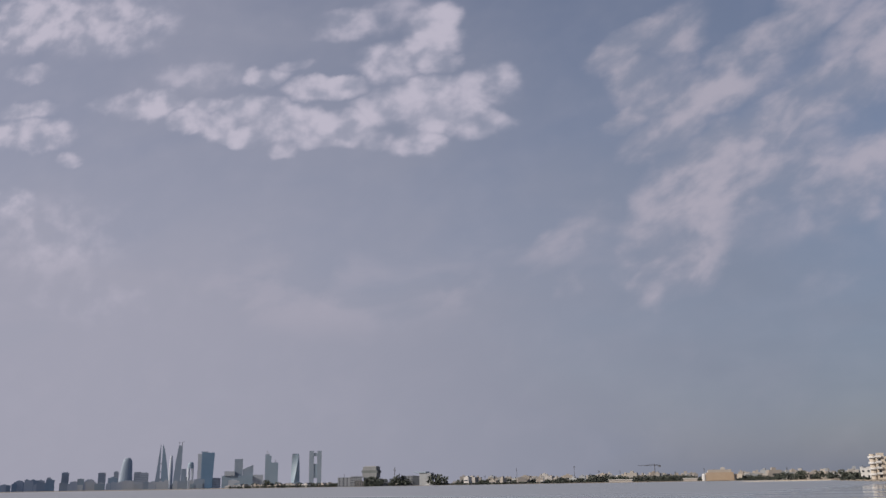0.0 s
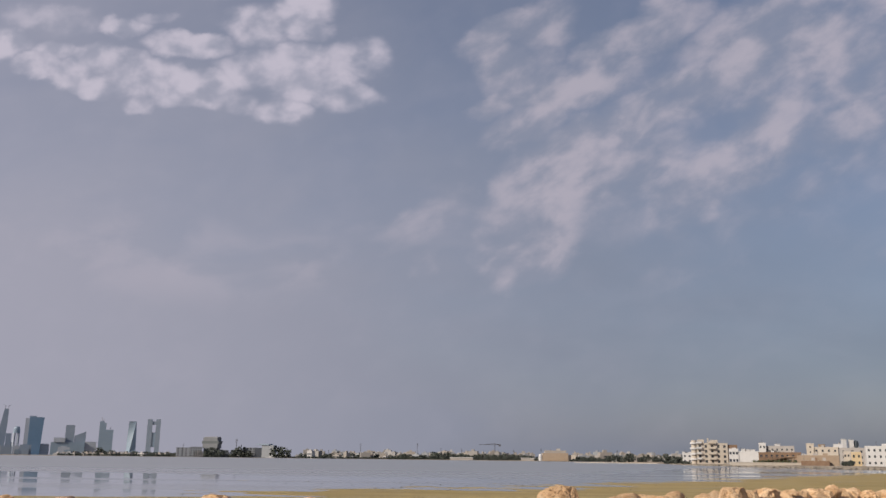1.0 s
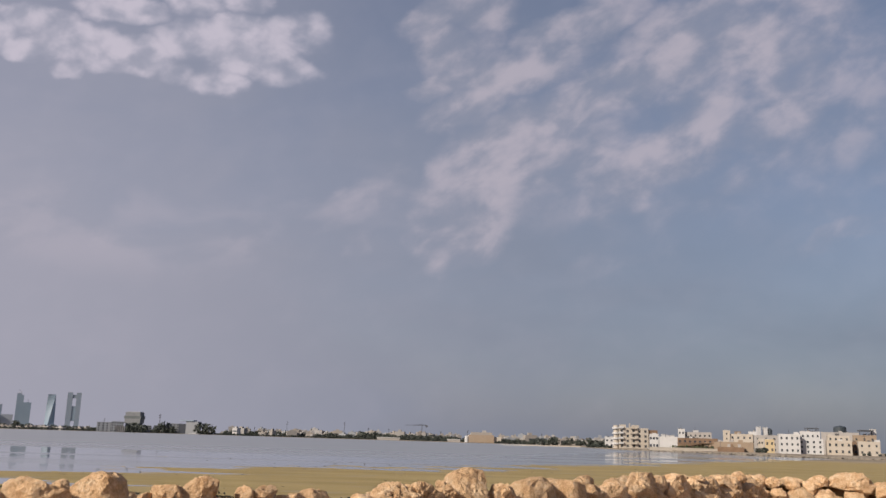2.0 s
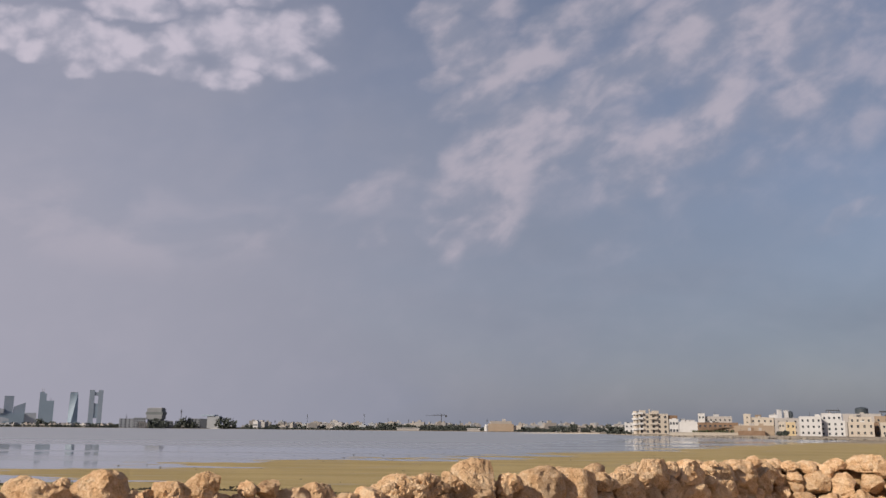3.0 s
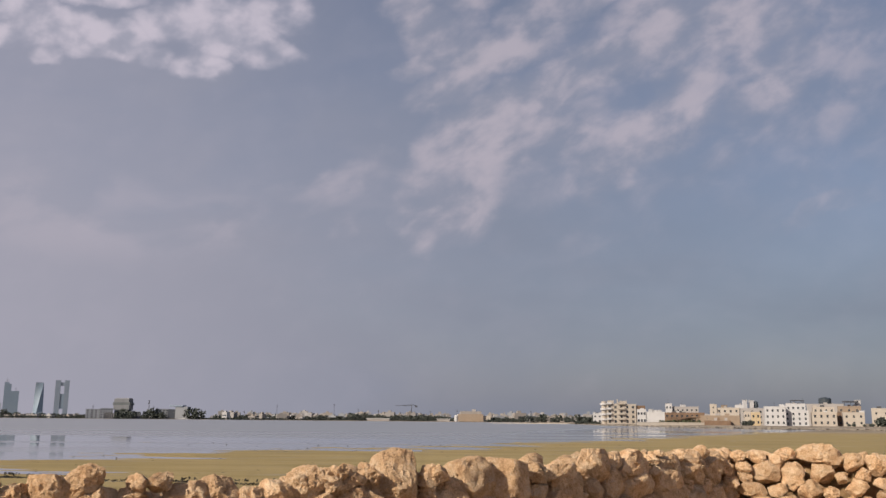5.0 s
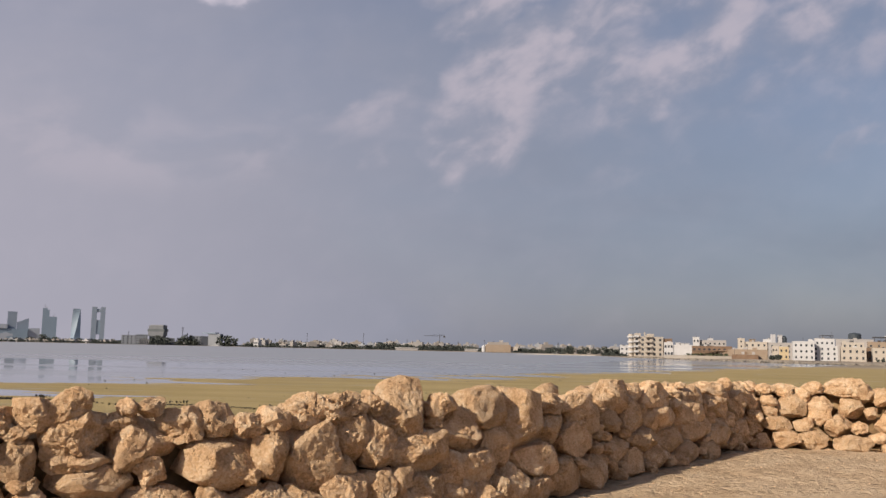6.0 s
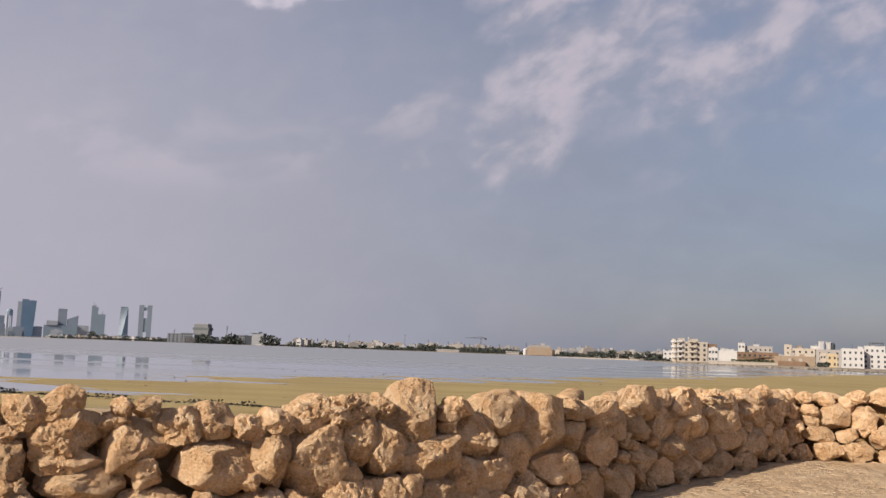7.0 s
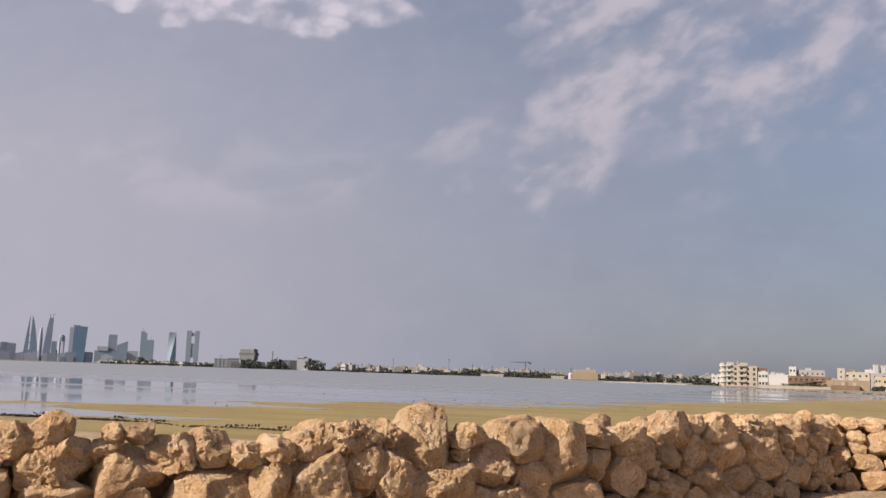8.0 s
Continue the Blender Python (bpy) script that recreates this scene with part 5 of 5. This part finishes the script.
def balcony_block(x, y, z):
    """Cream apartment house with stacked balconies and a rounded white stair tower."""
    ob = house("cream four-storey apartment house with stacked balconies", x, y, z, 19, 14, 12.4, CREAM, cols=5, floors=4, side_cols=3, win=(1.5, 1.6), turn=8,
               name="apartment_house", category="apartment house")
    for f in range(4):
        zz = 3.3 * f + 3.0
        for x0, w in ((-9.6, 3.0), (-2.2, 4.4)):
            bm = bmesh.new()
            add_box(bm, x0, x0 + w, -8.6, -7.03, zz - 0.25, zz)
            add_box(bm, x0, x0 + w, -8.6, -8.42, zz, zz + 0.95)
            add_box(bm, x0, x0 + 0.15, -8.42, -7.03, zz, zz + 0.95)
            add_box(bm, x0 + w - 0.15, x0 + w, -8.42, -7.03, zz, zz + 0.95)
            part("balcony", bm, WHITE if x0 < -5 else CREAM, ob)
    for f in range(4):
        bm = bmesh.new()
        add_loft(bm, [(3.3 * f + 2.4, oval(5.0, 5.0, 18, -11.0, -5.0)), (3.3 * f + 3.5, oval(5.0, 5.0, 18, -11.0, -5.0))])
        part("round_balcony", bm, WHITE, ob)
    bm = bmesh.new()
    add_loft(bm, [(0, oval(3.4, 3.4, 14, -11.0, -4.6)), (14.6, oval(3.4, 3.4, 14, -11.0, -4.6))])
    part("stair_tower", bm, CREAM, ob)
    box_part("roof_room", (-8, -4.5, -4, 2, 13.2, 15.2), CREAM, ob)
    box_part("roof_room", (0, 4, -4, 2, 13.2, 15.0), CREAM, ob)
    box_part("brown_wing", (10.02, 15.5, -6, 6, 0, 12.0), BROWN, ob, "brown shaded wing")
    box_part("chimney", (-2.6, -1.9, -5.5, -4.8, 13.2, 16.0), CREAM, ob)
    return ob


def roof_room(x, y, z, w, d, h, mat, label):
    ob = tagged(new("roof_room"), label, "roof room", "roof rooms")
    ob.location = (x, y, z)
    box_part("wall", (-w / 2, w / 2, -d / 2, d / 2, 0, h), mat, ob)
    box_part("roof", (-w / 2 - 0.15, w / 2 + 0.15, -d / 2 - 0.15, d / 2 + 0.15, h, h + 0.2), mat, ob)


def build_town():
    rng = random.Random(77)
    house("small white seaside house with a flat roof", far_x(0.1252, 640), 640, 0, 6.2, 8, 6.4, WHITE, 2, 2, 2, (1.2, 1.2))
    balcony_block(far_x(0.150, 600), 600, -0.1)
    y = 560.0
    house("white two-storey villa with dark windows", far_x(0.1736, y), y, 0, 5.4, 10, 8.4, WHITE, 3, 2, 2, (1.2, 1.5))
    house("white villa wing with a blank gable wall", far_x(0.1882, y), y - 1, 0, 11.7, 10, 7.0, WHITE, 0, 2, 0)
    for q in (0.1835, 0.188, 0.1935):
        roof_room(far_x(q, y), y, 7.0, 2.0, 3, 1.3 + rng.uniform(0, 0.8), WHITE, "white roof parapet block")
    y = 600.0
    house("tall white house behind a brown stone one", far_x(0.2036, y), y, 0, 4.2, 9, 12.8, WHITE, 2, 3, 2, (1.0, 1.4))
    house("long pale grey house with a flat roof", far_x(0.2212, y), y, 0, 17.2, 9, 10.9, GREYR, 6, 3, 2, (1.0, 1.2))
    roof_room(far_x(0.219, y), y, 10.9, 3, 3, 1.7, WHITE, "white roof room on a pale grey house")
    y = 490.0
    house("long brown stone house with dark openings", far_x(0.2205, y), y, -0.2, 20.5, 9, 6.1, BROWN, 8, 2, 2, (1.2, 1.5))
    ob = tagged(new("colonnade"), "open timber shade porch of posts before a brown house", "porch")
    ob.location = (far_x(0.2215, y - 8), y - 8, -0.2)
    box_part("canopy", (-10.5, 10.5, -1.5, 2.5, 4.0, 4.4), BROWN, ob)
    for i in range(12):
        bm = bmesh.new()
        add_tube(bm, (-10.2 + i * 1.85, -1.2, 0), (-10.2 + i * 1.85, -1.2, 4.0), 0.16, 0.14, 6)
        part("post", bm, TRUNK, ob)
    ob = tagged(new("fence_wall"), "low cream boundary wall along the water", "wall")
    ob.location = (far_x(0.215, y - 16), y - 16, -0.3)
    box_part("panel", (-22, 14, -0.15, 0.15, 0, 1.5), CREAM, ob)
    box_part("coping", (-22.1, 14.1, -0.25, 0.25, 1.5, 1.65), CREAM, ob)
    for i in range(9):
        palm(far_x(0.193 + 0.0052 * i, y - 11), y - 11 + rng.uniform(-1, 1), -0.3, rng.uniform(2.2, 3.8), rng)
    house("small tan gatehouse with a flat roof", far_x(0.2332, y - 6), y - 6, -0.2, 5.3, 6, 4.0, SANDY, 2, 1, 1, (1.4, 1.6))
    y = 480.0
    house("broad tan walled compound with a brown lower band", far_x(0.2591, y), y, -0.2, 19.5, 12, 4.8, SANDY, 0, 1, 0, parapet=0.4)
    house("brown stone annex of a tan compound", far_x(0.256, y - 8), y - 8, -0.2, 13, 3, 2.6, BROWN, 0, 1, 0, parapet=0.0)
    y = 560.0
    house("narrow cream tower house with a flat top", far_x(0.2522, y), y, 0, 4.1, 6, 11.8, CREAM, 1, 4, 1, (0.8, 1.0))
    house("wide cream house with stepped roof rooms", far_x(0.2678, y), y, 0, 13.4, 9, 9.8, CREAM, 4, 3, 2, (1.1, 1.3))
    roof_room(far_x(0.264, y), y, 9.8, 3, 3, 2.0, SANDY, "sandy roof room on a cream house")
    house("tall white house with rooftop dishes", far_x(0.2801, y), y, 0, 4.6, 7, 11.5, WHITE, 1, 3, 1, (0.9, 1.2))
    y = 500.0
    house("grey house with a dark shaded front", far_x(0.2944, y), y, 0, 12.5, 9, 8.6, GREYR, 3, 3, 2, (1.0, 1.2))
    for q, w, h in ((0.2865, 1.8, 4.9), (0.2937, 1.8, 4.6)):
        roof_room(far_x(q, y), y, 8.6, w, 3, h, WHITE, "white roof stair head with small openings")
    tank(far_x(0.2985, y), y, 8.6, 1.3, 4.4)
    house("beige house with a cream balcony front", far_x(0.2884, y - 20), y - 20, 0, 2.8, 8, 6.5, CREAM, 2, 2, 2, (0.8, 1.1))
    house("yellow house front with arched openings", far_x(0.2978, y - 25), y - 25, 0, 4.6, 7, 6.2, YELLOW, 2, 2, 1, (0.9, 1.3))
    y = 455.0
    house("white three-storey house with small square windows", far_x(0.3184, y), y, 0, 9.7, 10, 8.8, WHITE, 4, 3, 3, (0.9, 1.15), turn=4)
    house("white four-row house with a dark steel canopy on the roof", far_x(0.3425, y), y + 2, 0, 11.2, 10, 6.9, WHITE, 4, 3, 3, (0.95, 1.15), turn=4)
    house("white upper storey set back on a lower house", far_x(0.3440, y), y + 4, 7.0, 9.0, 7, 3.4, WHITE, 4, 1, 2, (0.9, 1.1), turn=4)
    ob = tagged(new("roof_canopy"), "flat dark steel canopy on a white roof", "canopy")
    ob.location = (far_x(0.3464, y), y + 4, 11.9)
    box_part("sheet", (-2.8, 2.8, -2, 2, 0.5, 0.85), DARKSTEEL, ob)
    for sx in (-2.6, 2.6):
        for sy in (-1.8, 1.8):
            box_part("post", (sx - 0.08, sx + 0.08, sy - 0.08, sy + 0.08, -1.6, 0.5), DARKSTEEL, ob)
    house("cream three-storey house with patterned openings", far_x(0.3679, y), y - 4, 0, 11.2, 9, 6.3, CREAM, 4, 2, 2, (1.0, 1.3), turn=4)
    house("cream upper storey of a patterned house", far_x(0.3701, y), y - 1, 6.4, 9.8, 7, 2.3, CREAM, 4, 1, 2, (0.9, 1.1), turn=4)
    house("long grey house rising behind cream ones", far_x(0.3731, 520), 520, 0, 19.3, 9, 11.6, GREYR, 0, 3, 0)
    house("dark brick house in shade between cream ones", far_x(0.3861, y + 10), y + 10, 0, 4.6, 8, 6.3, BROWN, 2, 2, 1, (0.9, 1.1))
    tank(far_x(0.3735, 520), 520, 12.4, 3.4, 3.5, "very large round dark water tank on a roof")
    house("plain cream house with two small windows", far_x(0.4026, y - 3), y - 3, 0, 9.6, 10, 6.2, CREAM, 3, 2, 2, (0.9, 1.1), turn=4)
    house("sandy upper house with a dark roof canopy", far_x(0.3989, y + 20), y + 20, 0, 11.1, 9, 9.6, SANDY, 3, 3, 2, (0.9, 1.1))
    ob = tagged(new("roof_canopy"), "flat dark steel canopy over a sandy roof", "canopy")
    ob.location = (far_x(0.3989, y + 20), y + 18, 11.6)
    box_part("sheet", (-3.3, 3.3, -2, 2, 0.5, 1.2), DARKSTEEL, ob)
    for sx in (-3.0, 3.0):
        box_part("post", (sx - 0.1, sx + 0.1, -0.1, 0.1, -2.0, 0.5), DARKSTEEL, ob)
    roof_room(far_x(0.4085, y + 20), y + 20, 9.6, 2.0, 3, 3.6, WHITE, "white roof stair head with an arched hatch")
    house("beige house set back behind a tree", far_x(0.4330, y + 20), y + 20, 0, 9, 8, 8.6, CREAM, 2, 2, 2, (0.9, 1.1))
    house("pale house at the end of the row with a roof arch", far_x(0.4590, y - 5), y - 5, 0, 12, 10, 9.8, WHITE, 3, 3, 2, (0.9, 1.2))
    roof_room(far_x(0.4515, y - 5), y - 5, 10.4, 2.2, 3, 3.4, WHITE, "white arched roof stair head")
    for i, (az, w, h, mt) in enumerate(((0.49, 12, 9, CREAM), (0.525, 13, 10, WHITE), (0.565, 14, 8.5, CREAM), (0.61, 14, 10, WHITE))):
        house("flat-roofed seaside house further along the row", far_x(az, 430), 430, 0, w, 10, h, mt, 3, 3, 2, (0.9, 1.2), group="houses along the row")
    # The first span is an added clump, dark in place of shade between houses.
    foliage_bank("shore_trees", "dark bushy trees between the shore houses, one added clump darkening a shaded gap", [
        (0.283, 0.288, 470, 3), (0.428, 0.442, 446, 5.5), (0.395, 0.40, 447, 2.4), (0.414, 0.42, 444, 1.6), (0.11, 0.125, 760, 6)], rng, 0.13)


build_town()


# ---------------- weed line, driftwood and pebbles ----------------
def build_litter():
    rng = random.Random(303)
    V, Fc = [], []
    for i in range(330):
        x = rng.uniform(-30, -4)
        y = 38.6 - 0.17 * (x + 23) + rng.gauss(0, 0.22) + 0.8 * noise.noise(Vector((x * 0.3, 3.3, 0)))
        if noise.noise(Vector((x * 0.45, 8.8, 0))) < -0.25:
            continue
        vs, fs = clump_mesh(rng, 13, (0.42, 0.15, 0.035), 0.055)
        o = Vector((x, y, SEA + 0.03 + (0.16 if rng.random() < 0.05 else 0)))
        b = len(V)
        V += [o + v for v in vs]
        Fc += [tuple(b + q for q in f) for f in fs]
    ob = mesh_object("seaweed", V, Fc, WEED)
    tagged(ob, "black line of stranded seaweed along the tide mark", "seaweed", kind="stuff")
    V, Fc = [], []
    for i in range(120):
        x, y = rng.uniform(-28, 45), rng.uniform(42, 100)
        vs, fs = clump_mesh(rng, 4, (0.12, 0.1, 0.02), 0.04)
        o = Vector((x, y, SEA + 0.04))
        b = len(V)
        V += [o + v for v in vs]
        Fc += [tuple(b + q for q in f) for f in fs]
    ob = mesh_object("flotsam", V, Fc, WEED)
    tagged(ob, "dark specks of weed and small stones on the flats", "weed tufts", kind="stuff")
    bm = bmesh.new()
    for i in range(520):
        x, y = rng.uniform(0.2, 9.0), rng.uniform(7.0, 15.2)
        if y > 9.0 + (x - 0.1) * 1.22 - 0.15:
            continue
        r = rng.uniform(0.004, 0.014)
        s = bmesh.ops.create_icosphere(bm, subdivisions=1, radius=r)
        for v in s["verts"]:
            v.co = Vector((v.co.x * rng.uniform(0.8, 1.4), v.co.y, v.co.z * 0.7)) + Vector((x, y, sheet_height(x, y) + r * 0.3))
    ob = part("pebbles", bm, STONE, None)
    tagged(ob, "small loose limestone chips on the sand", "pebbles", kind="stuff")


build_litter()
